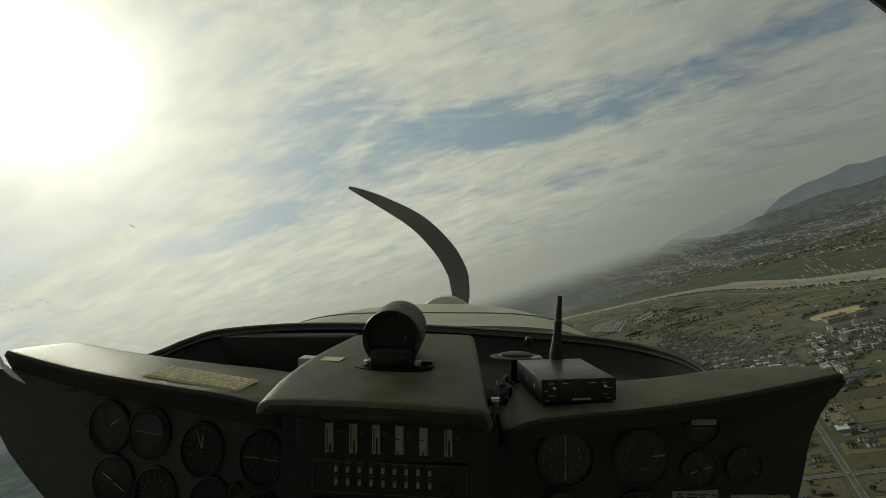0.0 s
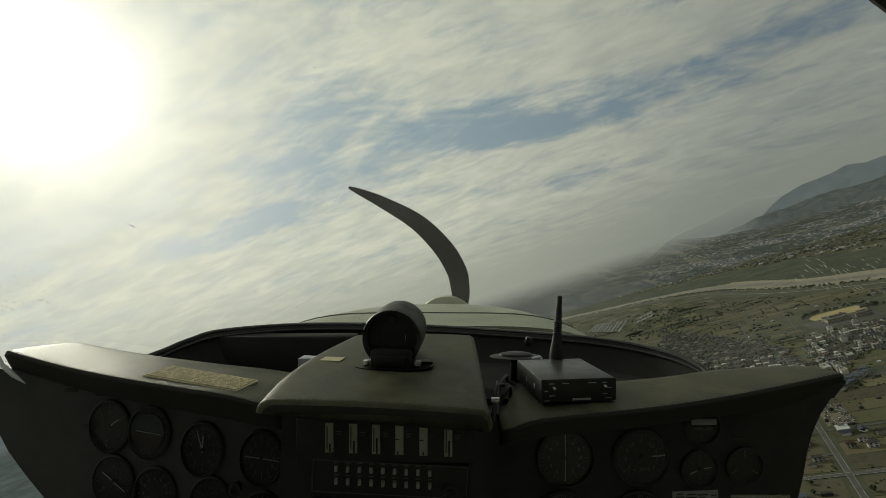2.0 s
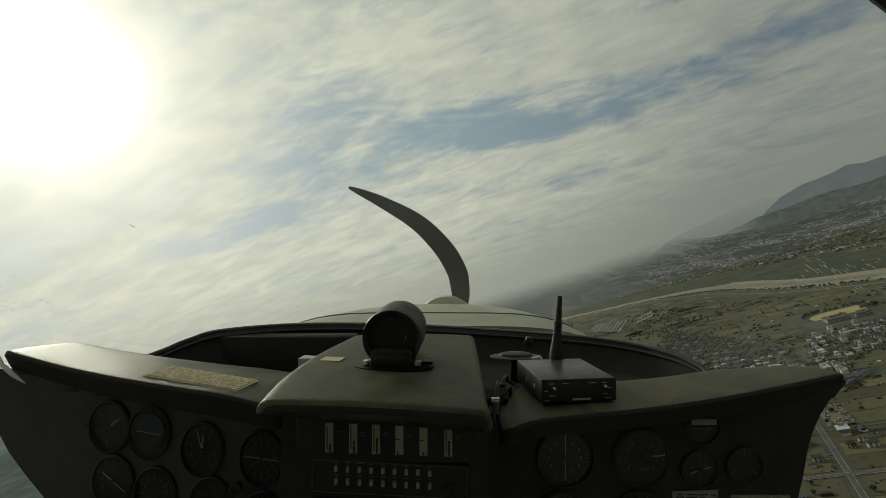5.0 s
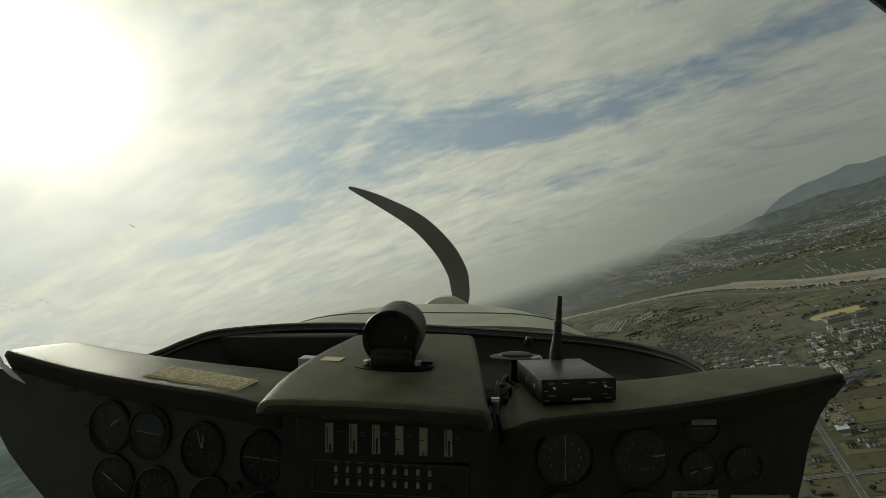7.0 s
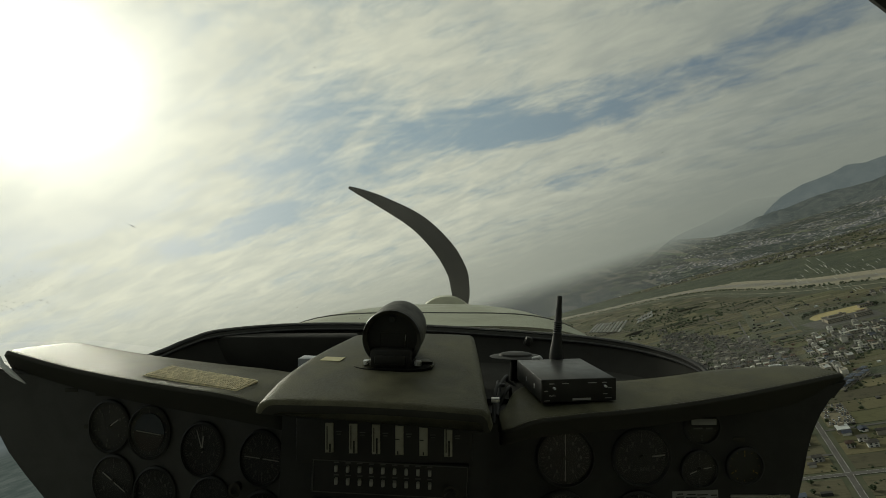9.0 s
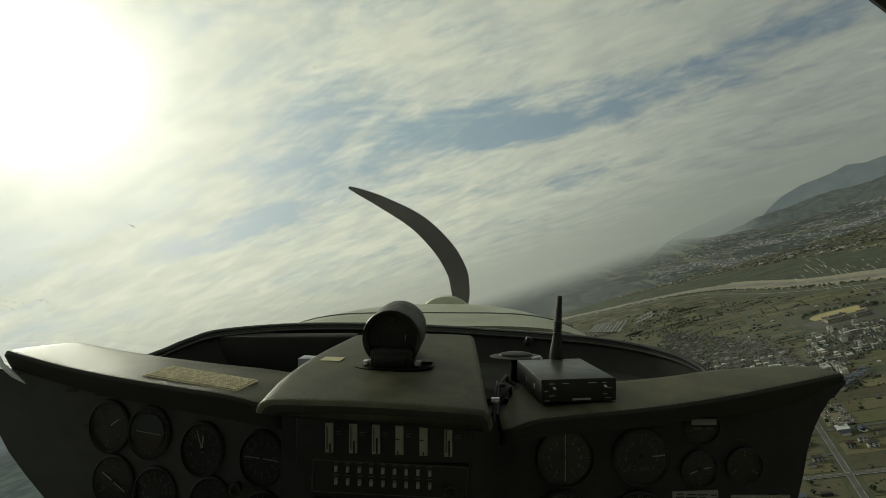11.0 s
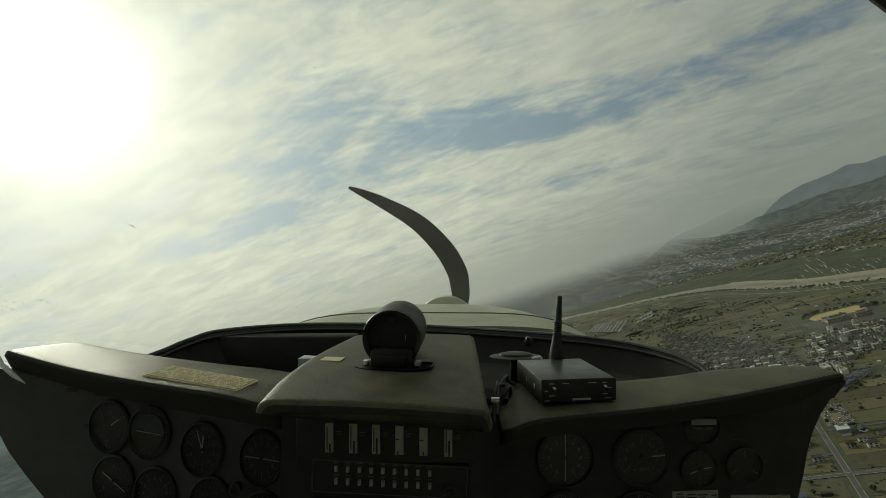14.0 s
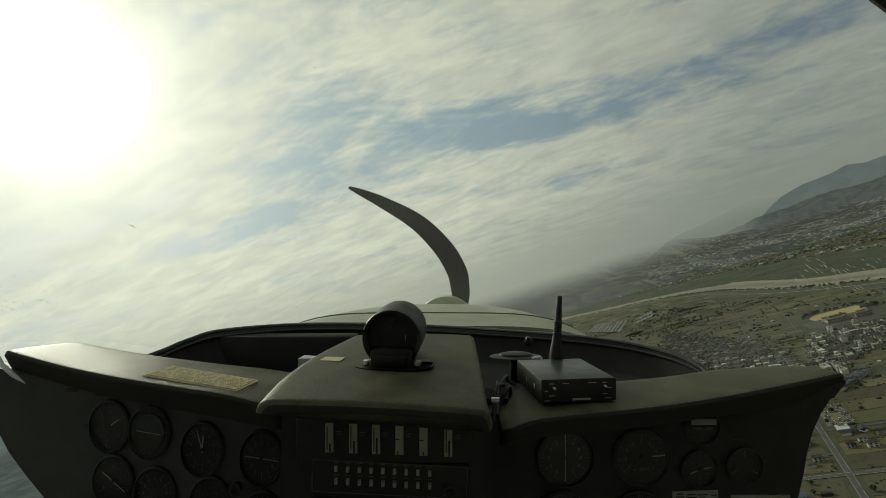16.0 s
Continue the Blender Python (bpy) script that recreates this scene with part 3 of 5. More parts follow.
for dx, dz, w in ((-0.0445, 0.0325, .010), (-0.022, .0325, .013), (.021, .0325, .018), (.041, .0325, .010), (.050, .024, .008), (.0425, .0145, .009), (.047, .0080, .014), (-.0535, .0215, .007), (-.052, .0065, .012)):
    part("caption_bar", box((w * 0.8, 0.0006, 0.0013), (dx, -0.0740, dz)), CAPTION, unit)
part("name_bar", box((0.030, 0.0006, 0.0034), (0.004, -0.0740, 0.0075)), CAPTION, unit)
words("MUTE", 0.0042, unit, pose(-0.0435, -0.0740, 0.0125, 90), CAPTION)
for dy in (-0.035, 0.01):
    part("side_socket", box((0.001, 0.004, 0.008), (-0.0602, dy, 0.020)), PAPER, unit)
aerial = [(0.0125, 0.0), (0.0122, 0.012), (0.0105, 0.028), (0.0086, 0.044), (0.0078, 0.050)]
for k in range(6):
    aerial += [(0.0082, 0.052 + 0.004 * k), (0.0066, 0.054 + 0.004 * k)]
aerial += [(0.0062, 0.078), (0.0056, 0.098), (0.0048, 0.099), (0.0050, 0.119), (0.0042, 0.121)]
part("antenna", loft([[Vector((r * math.cos(a), r * math.sin(a), z)) for a in (2 * math.pi * k / 16 for k in range(16))] for r, z in aerial]), RUBBER, unit, "black ribbed rubber stub antenna",
     m=pose(0.0150, 0.076, 0.034, 0, 3.5, -7))
part("antenna_socket", box((0.022, 0.018, 0.024), (0.0150, 0.076, 0.024), 0.004), CASE, unit)

# ---- deck under the windscreen ----
deck = tagged(thing("windscreen_deck", "black tub-shaped deck below the windscreen", "deck"), kind="structure")
rim = smooth_row([(-0.580, 0.985, -0.214), (-0.562, 1.02, -0.207), (-0.535, 1.07, -0.1945), (-0.485, 1.12, -0.183), (-0.33, 1.20, -0.1815), (-0.10, 1.25, -0.1905),
                  (0.12, 1.24, -0.201), (0.31, 1.19, -0.208), (0.415, 1.12, -0.2125), (0.472, 1.04, -0.219), (0.497, 0.985, -0.230), (0.502, 0.96, -0.240)], 6)
wall_rings = [[Vector((p[0], p[1] + 0.010, p[2] + 0.0)) for p in rim], [Vector((p[0], p[1], p[2] + 0.002)) for p in rim], [Vector((p[0], p[1] - 0.008, p[2] - 0.004)) for p in rim],
              [Vector((p[0] * 0.985, p[1] - 0.02, -0.245)) for p in rim], [Vector((p[0] * 0.96, p[1] - 0.04, -0.270)) for p in rim]]
part("tub_wall", loft(wall_rings, closed=False), DECK, deck)
part("seal", tube([(p[0], p[1] + 0.004, p[2] + 0.002) for p in rim], 0.0055), RUBBER, deck, "black rubber windscreen seal")
part("inner_seal", tube([(p[0] * 0.995, p[1] - 0.012, p[2] - 0.007) for p in rim], 0.003), RUBBER, deck)
part("deck_floor", box((1.04, 0.34, 0.02), (-0.05, 1.08, -0.278)), DECK, deck)
part("bracket", box((0.018, 0.02, 0.022), (0.200, 1.196, -0.217), 0.005, (0, 18, 0)), BLACK, deck)
part("avionics_cover", box((0.31, 0.05, 0.083), (-0.345, 1.13, -0.2315), 0.006), DECK, deck, "black avionics cover")

carton = thing("small_white_box", "small white carton on the black deck, toned grey-blue for shade", "box", CRAFT @ pose(-0.258, 1.0, -0.268, 0, 0, -8))
part("carton_body", box((0.044, 0.03, 0.056), (0, 0, 0.028), 0.0015), CARTON, carton)
disc = thing("antenna_puck", "flat dark puck with a white cable end on the deck", "puck", CRAFT @ pose(0.147, 1.03, -0.2645))
part("puck_stand", rod(0.012, 0.010, 0.048, pose(0, 0, 0), 16), DARK, disc)
part("puck_body", loft([[Vector((r * math.cos(a), 0.62 * r * math.sin(a), z)) for a in (2 * math.pi * k / 32 for k in range(32))] for r, z in ((0.050, 0.046), (0.053, 0.0475), (0.050, 0.0485), (0.034, 0.0500), (0.031, 0.0535), (0.02, 0.0560), (0.01, 0.0568))]), BLACK, disc)
part("cable_end", tube([(0.028, -0.034, 0.050), (0.034, -0.038, 0.052), (0.041, -0.039, 0.054), (0.045, -0.038, 0.050)], 0.0035), PAPER, disc, "white cable end")
for k, pts in enumerate([[(0.085, 0.80, -0.262), (0.095, 0.86, -0.235), (0.112, 0.90, -0.225), (0.12, 0.95, -0.245), (0.14, 1.0, -0.266)],
                         [(0.078, 0.79, -0.270), (0.086, 0.83, -0.228), (0.104, 0.87, -0.232), (0.10, 0.93, -0.25), (0.11, 1.02, -0.266)],
                         [(0.09, 0.84, -0.264), (0.105, 0.855, -0.24), (0.115, 0.875, -0.238), (0.118, 0.89, -0.262)]]):
    cable = thing("cable", "thin black cable between hump and receiver", "cable", group="cables behind the receiver")
    part("sheath", tube([tuple(p) for p in smooth_row(pts, 6)], 0.0032), RUBBER, cable)
plug = thing("cable_plug", "small bright connector between the shelves", "plug", CRAFT @ pose(0.072, 0.760, -0.225))
part("plug_body", rod(0.004, 0.004, 0.012, pose(0, 0, 0, 0, 90, 0), 12), STEEL, plug)

# ---- windscreen ----
def dusty_glass():
    m = bpy.data.materials.new("dusty_acrylic")
    m.use_nodes = True
    m.node_tree.nodes.clear()
    n = Nodes(m.node_tree)
    where = n.add("ShaderNodeTexCoord").outputs["Object"]
    # dust film, strong enough to veil the land outside in place of haze
    dust = n.ramp(n.noise(where, 5.0, 5, 0.6, 0.5), 0.25, 0.8, 0.030, 0.060)
    clear = n.add("ShaderNodeBsdfTransparent", ("Color", (0.985, 0.99, 0.975, 1)))
    film = n.add("ShaderNodeBsdfTranslucent", ("Color", (0.8, 0.8, 0.74, 1)))
    both = n.add("ShaderNodeMixShader", (0, dust), (1, clear.outputs[0]), (2, film.outputs[0]))
    n.add("ShaderNodeOutputMaterial", ("Surface", both.outputs[0]))
    return m


def dried_smear():
    m = bpy.data.materials.new("dried_smear")
    m.use_nodes = True
    m.node_tree.nodes.clear()
    n = Nodes(m.node_tree)
    fleck = n.noise(n.add("ShaderNodeTexCoord").outputs["Object"], 300.0, 3)
    pale = n.mix(fleck, (0.9, 0.9, 0.84), (0.7, 0.7, 0.62))
    solid = n.add("ShaderNodeMixShader", (0, 0.35), (1, n.add("ShaderNodeBsdfTranslucent", ("Color", pale)).outputs[0]), (2, n.add("ShaderNodeBsdfDiffuse", ("Color", pale)).outputs[0]))
    both = n.add("ShaderNodeMixShader", (0, 0.5), (1, n.add("ShaderNodeBsdfTransparent").outputs[0]), (2, solid.outputs[0]))
    n.add("ShaderNodeOutputMaterial", ("Surface", both.outputs[0]))
    return m


SMEAR = dried_smear()
screen = thing("windscreen", "large dusty clear acrylic windscreen with insect specks", "windscreen")
foot = [(-0.80, 0.70, -0.150), (-0.77, 0.90, -0.165), (-0.70, 1.03, -0.185)] + [tuple(p) for p in rim[8:-12]] + [(0.56, 1.0, -0.238), (0.68, 0.93, -0.228), (0.73, 0.80, -0.215), (0.73, 0.65, -0.20)]
head = [(-0.1 - 0.745 * math.cos(math.pi * k / (len(foot) - 1)), 0.5, -0.25 + 0.805 * math.sin(math.pi * k / (len(foot) - 1))) for k in range(len(foot))]


def screen_point(i, t):
    a, b = Vector(foot[i]), Vector(head[i])
    return a.lerp(b, t) + Vector((0, 0.06, 0.09)) * math.sin(math.pi * t)


skin = part("acrylic", loft([[screen_point(i, t / 10) for i in range(len(foot))] for t in range(11)], closed=False), dusty_glass(), screen)
skin.visible_shadow = False
speck_rng = random.Random(5)


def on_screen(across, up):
    """The place on the acrylic that lies at these slopes from the lens."""
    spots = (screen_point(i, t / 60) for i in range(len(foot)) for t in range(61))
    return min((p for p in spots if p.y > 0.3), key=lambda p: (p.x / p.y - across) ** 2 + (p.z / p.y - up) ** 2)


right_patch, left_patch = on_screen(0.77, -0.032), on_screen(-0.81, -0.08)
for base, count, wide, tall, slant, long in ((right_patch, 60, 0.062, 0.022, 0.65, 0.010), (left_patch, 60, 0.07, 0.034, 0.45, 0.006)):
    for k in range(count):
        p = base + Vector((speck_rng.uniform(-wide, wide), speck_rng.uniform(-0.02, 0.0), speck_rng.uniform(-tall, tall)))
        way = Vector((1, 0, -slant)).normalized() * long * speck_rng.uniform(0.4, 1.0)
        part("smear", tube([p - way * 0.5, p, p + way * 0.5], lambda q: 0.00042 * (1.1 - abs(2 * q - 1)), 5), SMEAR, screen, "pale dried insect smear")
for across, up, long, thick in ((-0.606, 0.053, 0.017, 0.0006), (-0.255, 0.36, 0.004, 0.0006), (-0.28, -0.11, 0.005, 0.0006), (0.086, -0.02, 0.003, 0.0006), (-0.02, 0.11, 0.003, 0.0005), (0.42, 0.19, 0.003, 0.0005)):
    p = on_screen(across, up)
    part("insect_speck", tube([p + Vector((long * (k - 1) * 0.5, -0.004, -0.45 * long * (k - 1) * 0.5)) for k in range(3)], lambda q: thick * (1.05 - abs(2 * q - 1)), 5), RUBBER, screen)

# ---- engine cowling, spinner and propeller ----
cowling = thing("engine_cowling", "chalky cream engine cowling ahead of the windscreen", "cowling")


def cowl_ring(y, c, half, top, drop, power=2.6):
    ring = []
    for k in range(33):
        a = math.pi * k / 32
        cs, sn = math.cos(a), math.sin(a)
        ring.append(Vector((c + half * math.copysign(abs(cs) ** (2 / power), cs), y, top - drop + drop * abs(sn) ** (2 / power))))
    return ring


cowl_rows = smooth_row([(1.262, -0.040, 0.52, -0.190, 0.40, 4.5), (1.42, -0.035, 0.505, -0.183, 0.42, 4.5), (1.7, -0.022, 0.47, -0.194, 0.42, 4.2), (2.0, -0.008, 0.42, -0.217, 0.40, 3.6),
                        (2.3, 0.006, 0.36, -0.250, 0.37, 3.0), (2.42, 0.012, 0.31, -0.279, 0.32, 2.6), (2.46, 0.014, 0.20, -0.33, 0.2, 2.2)], 6)
part("cowl_skin", loft([cowl_ring(*r) for r in cowl_rows], closed=False), COWL, cowling)


def seam(points, radius=0.0022):
    """A dark joint line laid on the cowl skin at the given (share across, distance ahead)."""
    out = []
    for share, y in points:
        row = min(cowl_rows, key=lambda r: abs(r[0] - y))
        ring = cowl_ring(*row)
        p = ring[int(round(share * 32))]
        out.append((p.x, p.y, p.z + 0.001))
    return tube(out, radius, 6)


part("panel_joint", seam([(k / 32, 1.47) for k in range(6, 27)]), RUBBER, cowling, "dark panel joint")
part("side_joint", seam([(27 / 32, y) for y in (1.47, 1.6, 1.75, 1.9)]), RUBBER, cowling)
part("side_joint", seam([(5 / 32, y) for y in (1.47, 1.6, 1.75, 1.9)]), RUBBER, cowling)
for k in range(7, 27, 5):
    part("rivet", box((0.004, 0.008, 0.002), (cowl_ring(*cowl_rows[4])[k] + Vector((0, 0, 0.001)))), STEEL, cowling)

prop = thing("propeller", "dark two-bladed propeller standing still on its spinner", "propeller", CRAFT @ pose(0.015, 2.58, -0.38))
part("spinner", loft([[Vector((r * math.cos(a), y, r * math.sin(a))) for a in (2 * math.pi * k / 36 for k in range(36))]
                      for r, y in ((0.10, -0.125), (0.150, -0.12), (0.152, -0.06), (0.145, 0.02), (0.125, 0.09), (0.09, 0.15), (0.04, 0.19), (0.008, 0.20))]), CREAM, prop)
blade_rows = smooth_row([(0.030, 0.0, 0.035), (0.066, 0.07, 0.037), (0.076, 0.13, 0.045), (0.070, 0.20, 0.050), (0.054, 0.27, 0.052), (-0.012, 0.383, 0.050), (-0.142, 0.513, 0.043), (-0.315, 0.613, 0.030),
                         (-0.42, 0.662, 0.019), (-0.492, 0.692, 0.007)], 5)


def blade():
    rings = []
    for i, (x, z, half) in enumerate(blade_rows):
        a, b = blade_rows[max(i - 1, 0)], blade_rows[min(i + 1, len(blade_rows) - 1)]
        way = Vector((b[0] - a[0], 0, b[1] - a[1])).normalized()
        side = Vector((way.z, 0, -way.x))
        twist = 0.35 * (1 - i / len(blade_rows))
        chord = side * math.cos(twist) + Vector((0, 1, 0)) * math.sin(twist)
        thick = chord.cross(way)
        rings.append([Vector((x, 0, z)) + chord * (half * math.cos(t)) + thick * (half * 0.16 * math.sin(t)) for t in (2 * math.pi * k / 14 for k in range(14))])
    return loft(rings)


part("blade", blade(), BLADE, prop)
part("blade", blade(), BLADE, prop, m=pose(0, 0, 0, 0, 180, 0))

# ---- the land below ----
def plot_paint(name, tones, size, turn):
    """Open land in plots of several crops, with scrub and bare ground in between."""
    m = bpy.data.materials.new(name)
    m.use_nodes = True
    m.node_tree.nodes.clear()
    n = Nodes(m.node_tree)
    where = n.add("ShaderNodeTexCoord").outputs["Object"]
    laid = n.add("ShaderNodeMapping", (0, where), ("Rotation", (0, 0, radians(turn))), ("Scale", (1.0, 0.45, 1.0))).outputs[0]
    cells = n.add("ShaderNodeTexVoronoi", ("Vector", laid), ("Scale", 1 / size), ("Randomness", 0.8))
    cells.distance = "CHEBYCHEV"
    pick = n.add("ShaderNodeSeparateXYZ", (0, cells.outputs["Color"]))
    shade = n.mix(n.ramp(pick.outputs[0], 0.25, 0.75), tones[0], tones[1])
    shade = n.mix(n.ramp(pick.outputs[1], 0.62, 0.68), shade, tones[2])
    shade = n.mix(n.ramp(pick.outputs[2], 0.78, 0.82), shade, tones[3])
    shade = n.mix(n.ramp(n.noise(where, 0.011, 5, 0.65), 0.52, 0.66), shade, tones[4])
    shade = n.mix(n.math("MULTIPLY", n.noise(where, 0.12, 6, 0.7), 0.5), shade, tones[5])
    body = n.add("ShaderNodeBsdfPrincipled", ("Base Color", shade), ("Roughness", 0.95), ("Specular IOR Level", 0.2))
    n.add("ShaderNodeOutputMaterial", ("Surface", body.outputs[0]))
    return m


SOIL = plot_paint("patchwork_land", [(0.066, 0.064, 0.038), (0.098, 0.088, 0.052), (0.045, 0.056, 0.022), (0.16, 0.145, 0.095), (0.032, 0.040, 0.018), (0.055, 0.050, 0.030)], 42, 27)
FIELD_TONES = [((0.125, 0.113, 0.061), (0.103, 0.092, 0.051)), ((0.086, 0.085, 0.042), (0.070, 0.070, 0.035)), ((0.108, 0.100, 0.054), (0.089, 0.082, 0.045)), ((0.064, 0.065, 0.035), (0.055, 0.056, 0.030)),
               ((0.084, 0.078, 0.049), (0.069, 0.064, 0.039)), ((0.100, 0.103, 0.050), (0.081, 0.082, 0.042))]



def crop_paint(name, colour, other):
    """Tilled land with long streaks of crop and bare earth."""
    m = bpy.data.materials.new(name)
    m.use_nodes = True
    m.node_tree.nodes.clear()
    n = Nodes(m.node_tree)
    where = n.add("ShaderNodeTexCoord").outputs["Object"]
    chance = n.add("ShaderNodeObjectInfo").outputs["Random"]
    shift = n.vec("ADD", where, n.add("ShaderNodeCombineXYZ", (0, n.math("MULTIPLY", chance, 900.0)), (1, n.math("MULTIPLY", chance, 300.0))).outputs[0]).outputs[0]
    rows = n.noise(n.add("ShaderNodeMapping", (0, shift), ("Scale", (0.035, 0.6, 1))).outputs[0], 1.0, 4, 0.7)
    spots = n.noise(shift, 0.09, 6, 0.7)
    shade = n.mix(n.ramp(rows, 0.35, 0.65), colour, other)
    shade = n.mix(n.ramp(spots, 0.5, 0.72), shade, tuple(0.6 * c for c in other))
    shade = n.add("ShaderNodeHueSaturation", ("Color", shade), ("Value", n.ramp(chance, 0, 1, 0.84, 1.16))).outputs[0]
    body = n.add("ShaderNodeBsdfPrincipled", ("Base Color", shade), ("Roughness", 0.95), ("Specular IOR Level", 0.2))
    n.add("ShaderNodeOutputMaterial", ("Surface", body.outputs[0]))
    return m


FIELDS = [crop_paint("field_earth", a, b) for a, b in FIELD_TONES]
GRASS = paint("river_bank_grass", (0.066, 0.066, 0.033), 0.95, vary=0.7, fine=0.4, coarse=0.018, bump=0, tint=(0.028, 0.040, 0.018))
SCRUB = paint("green_flood_plain", (0.042, 0.053, 0.019), 0.95, vary=0.9, fine=0.25, coarse=0.012, bump=0, tint=(0.022, 0.030, 0.013))
SAND = paint("river_sand", (0.275, 0.25, 0.18), 0.95, vary=0.5, fine=0.3, coarse=0.02, bump=0, tint=(0.20, 0.18, 0.13))
GRAVEL = paint("yard_gravel", (0.155, 0.135, 0.085), 0.95, vary=0.5, fine=0.8, coarse=0.06, bump=0, tint=(0.09, 0.08, 0.052))
RIVER = paint("shallow_river_water", (0.150, 0.135, 0.098), 0.5, vary=0.4, fine=0.2, coarse=0.015, bump=0.05, depth=0.05)
ASPHALT = paint("grey_asphalt", (0.075, 0.072, 0.064), 0.9, vary=0.35, fine=1.5, coarse=0.1, bump=0)
LINE = paint("white_road_paint", (0.6, 0.6, 0.56), 0.8, vary=0.2, fine=2, coarse=0.2, bump=0)
YARD = paint("pale_school_ground", (0.37, 0.31, 0.135), 0.95, vary=0.3, fine=0.5, coarse=0.03, bump=0)
PLASTER = [paint("house_plaster", c, 0.85, vary=0.3, fine=3, coarse=0.4, bump=0, pieces=0.35) for c in ((0.40, 0.385, 0.345), (0.29, 0.265, 0.22), (0.19, 0.175, 0.145), (0.60, 0.59, 0.55))]
TILES = [paint("roof_tiles", c, 0.88, vary=0.35, fine=4, coarse=0.5, bump=0.3, depth=0.05, pieces=0.4, gloss=0.2) for c in ((0.052, 0.050, 0.047), (0.036, 0.035, 0.034), (0.088, 0.083, 0.074), (0.095, 0.062, 0.046), (0.070, 0.082, 0.108), (0.36, 0.35, 0.31), (0.064, 0.060, 0.055))]
CONCRETE = paint("pale_concrete", (0.33, 0.29, 0.22), 0.85, vary=0.35, fine=2, coarse=0.2, bump=0)
PANES = paint("dark_window", (0.03, 0.035, 0.04), 0.2, vary=0.2, fine=2, coarse=0.3, bump=0)
SHEET = paint("sheet_metal_roof", (0.42, 0.44, 0.43), 0.5, vary=0.3, fine=2, coarse=0.2, bump=0, pieces=0.3)
FILM = paint("greenhouse_film", (0.22, 0.22, 0.19), 0.5, vary=0.4, fine=2, coarse=0.1, bump=0, pieces=0.25)
LEAF = paint("tree_leaves", (0.040, 0.058, 0.020), 0.85, vary=0.6, fine=1.5, coarse=0.3, bump=0, tint=(0.022, 0.032, 0.012), pieces=0.25)
BARK = paint("tree_bark", (0.09, 0.07, 0.05), 0.9, vary=0.4, fine=6, coarse=1, bump=0)
CARS = [paint("car_paint", c, 0.3, vary=0.1, fine=5, coarse=0.5, bump=0) for c in ((0.62, 0.62, 0.58), (0.06, 0.06, 0.06), (0.34, 0.34, 0.31), (0.16, 0.10, 0.08))]

# local street grid: u runs up the valley road, v across it
U = Vector((0.458, 0.889, 0.0))
V = Vector((0.889, -0.458, 0.0))
ORIGIN = Vector((310.0, 496.0, 0.0))
GRID_TURN = -math.degrees(math.atan2(U.x, U.y))


def spot(u, v, z=0.0):
    return ORIGIN + U * u + V * v + Vector((0, 0, z))


def to_grid(x, y):
    d = Vector((x, y, 0)) - ORIGIN
    return d.dot(U), d.dot(V)


RIVER_LINE = smooth_row([(1750, -900), (1420, -200), (1190, 500), (1015, 1180), (978, 1450), (1000, 1850), (905, 2150), (640, 2470), (360, 2850), (-100, 3400)], 8)


def river_side(x, y):
    """The distance from the river's middle, plus on this bank."""
    best, out = 1e9, 0.0
    for a, b in zip(RIVER_LINE, RIVER_LINE[1:]):
        d = b - a
        t = min(max(((x - a[0]) * d[0] + (y - a[1]) * d[1]) / d.dot(d), 0), 1)
        px, py = x - a[0] - d[0] * t, y - a[1] - d[1] * t
        dist = math.hypot(px, py)
        if dist < best:
            best, out = dist, math.copysign(dist, d[0] * py - d[1] * px)
    return out


def land(name, bm, material, label, category="ground", parent=None):
    if parent:
        return part(name, bm, material, parent, smooth=False)
    data = bpy.data.meshes.new(name)
    bm.to_mesh(data)
    bm.free()
    data.materials.append(material)
    return tagged(new(name, data), label, category, kind="structure")


def disc_sheet(radius, rings, sides):
    rows = []
    for k in range(1, rings + 1):
        r = radius * (k / rings) ** 2
        rows.append([Vector((r * math.cos(a), r * math.sin(a), 0)) for a in (2 * math.pi * j / sides for j in range(sides))])
    bm = loft(rows, caps=False)
    bm.faces.new([v for v in bm.verts][:sides])
    bmesh.ops.recalc_face_normals(bm, faces=bm.faces)
    if sum(f.normal.z for f in bm.faces) < 0:
        bmesh.ops.reverse_faces(bm, faces=bm.faces)
    return bm


ground = land("ground", disc_sheet(4850, 14, 96), SOIL, "dry plain of fields and grass reaching the hills")


def ribbon(line, left, right, z, wobble=0.0, seed=0):
    """A strip along a line, from left to right of it, lying at z."""
    rng = random.Random(seed)
    bm = bmesh.new()
    rows = []
    for i, p in enumerate(line):
        a, b = line[max(i - 1, 0)], line[min(i + 1, len(line) - 1)]
        d = Vector((b[0] - a[0], b[1] - a[1], 0)).normalized()
        s = Vector((-d.y, d.x, 0))
        q = Vector((p[0], p[1], z))
        rows.append((bm.verts.new(q + s * (left + rng.uniform(-wobble, wobble))), bm.verts.new(q + s * (right + rng.uniform(-wobble, wobble)))))
    for (a, b), (c, d) in zip(rows, rows[1:]):
        bm.faces.new((a, c, d, b))
    bmesh.ops.recalc_face_normals(bm, faces=bm.faces)
    if sum(f.normal.z for f in bm.faces) < 0:
        bmesh.ops.reverse_faces(bm, faces=bm.faces)
    return bm


dense_river = smooth_row(RIVER_LINE, 4)
land("near_river_bank", ribbon(dense_river, 40, 130, 0.35, 9, 1), GRASS, "green grassy river bank with a path")
land("far_river_bank", ribbon(dense_river, -420, -30, 0.35, 30, 2), SCRUB, "wide green scrubby flood plain across the river")
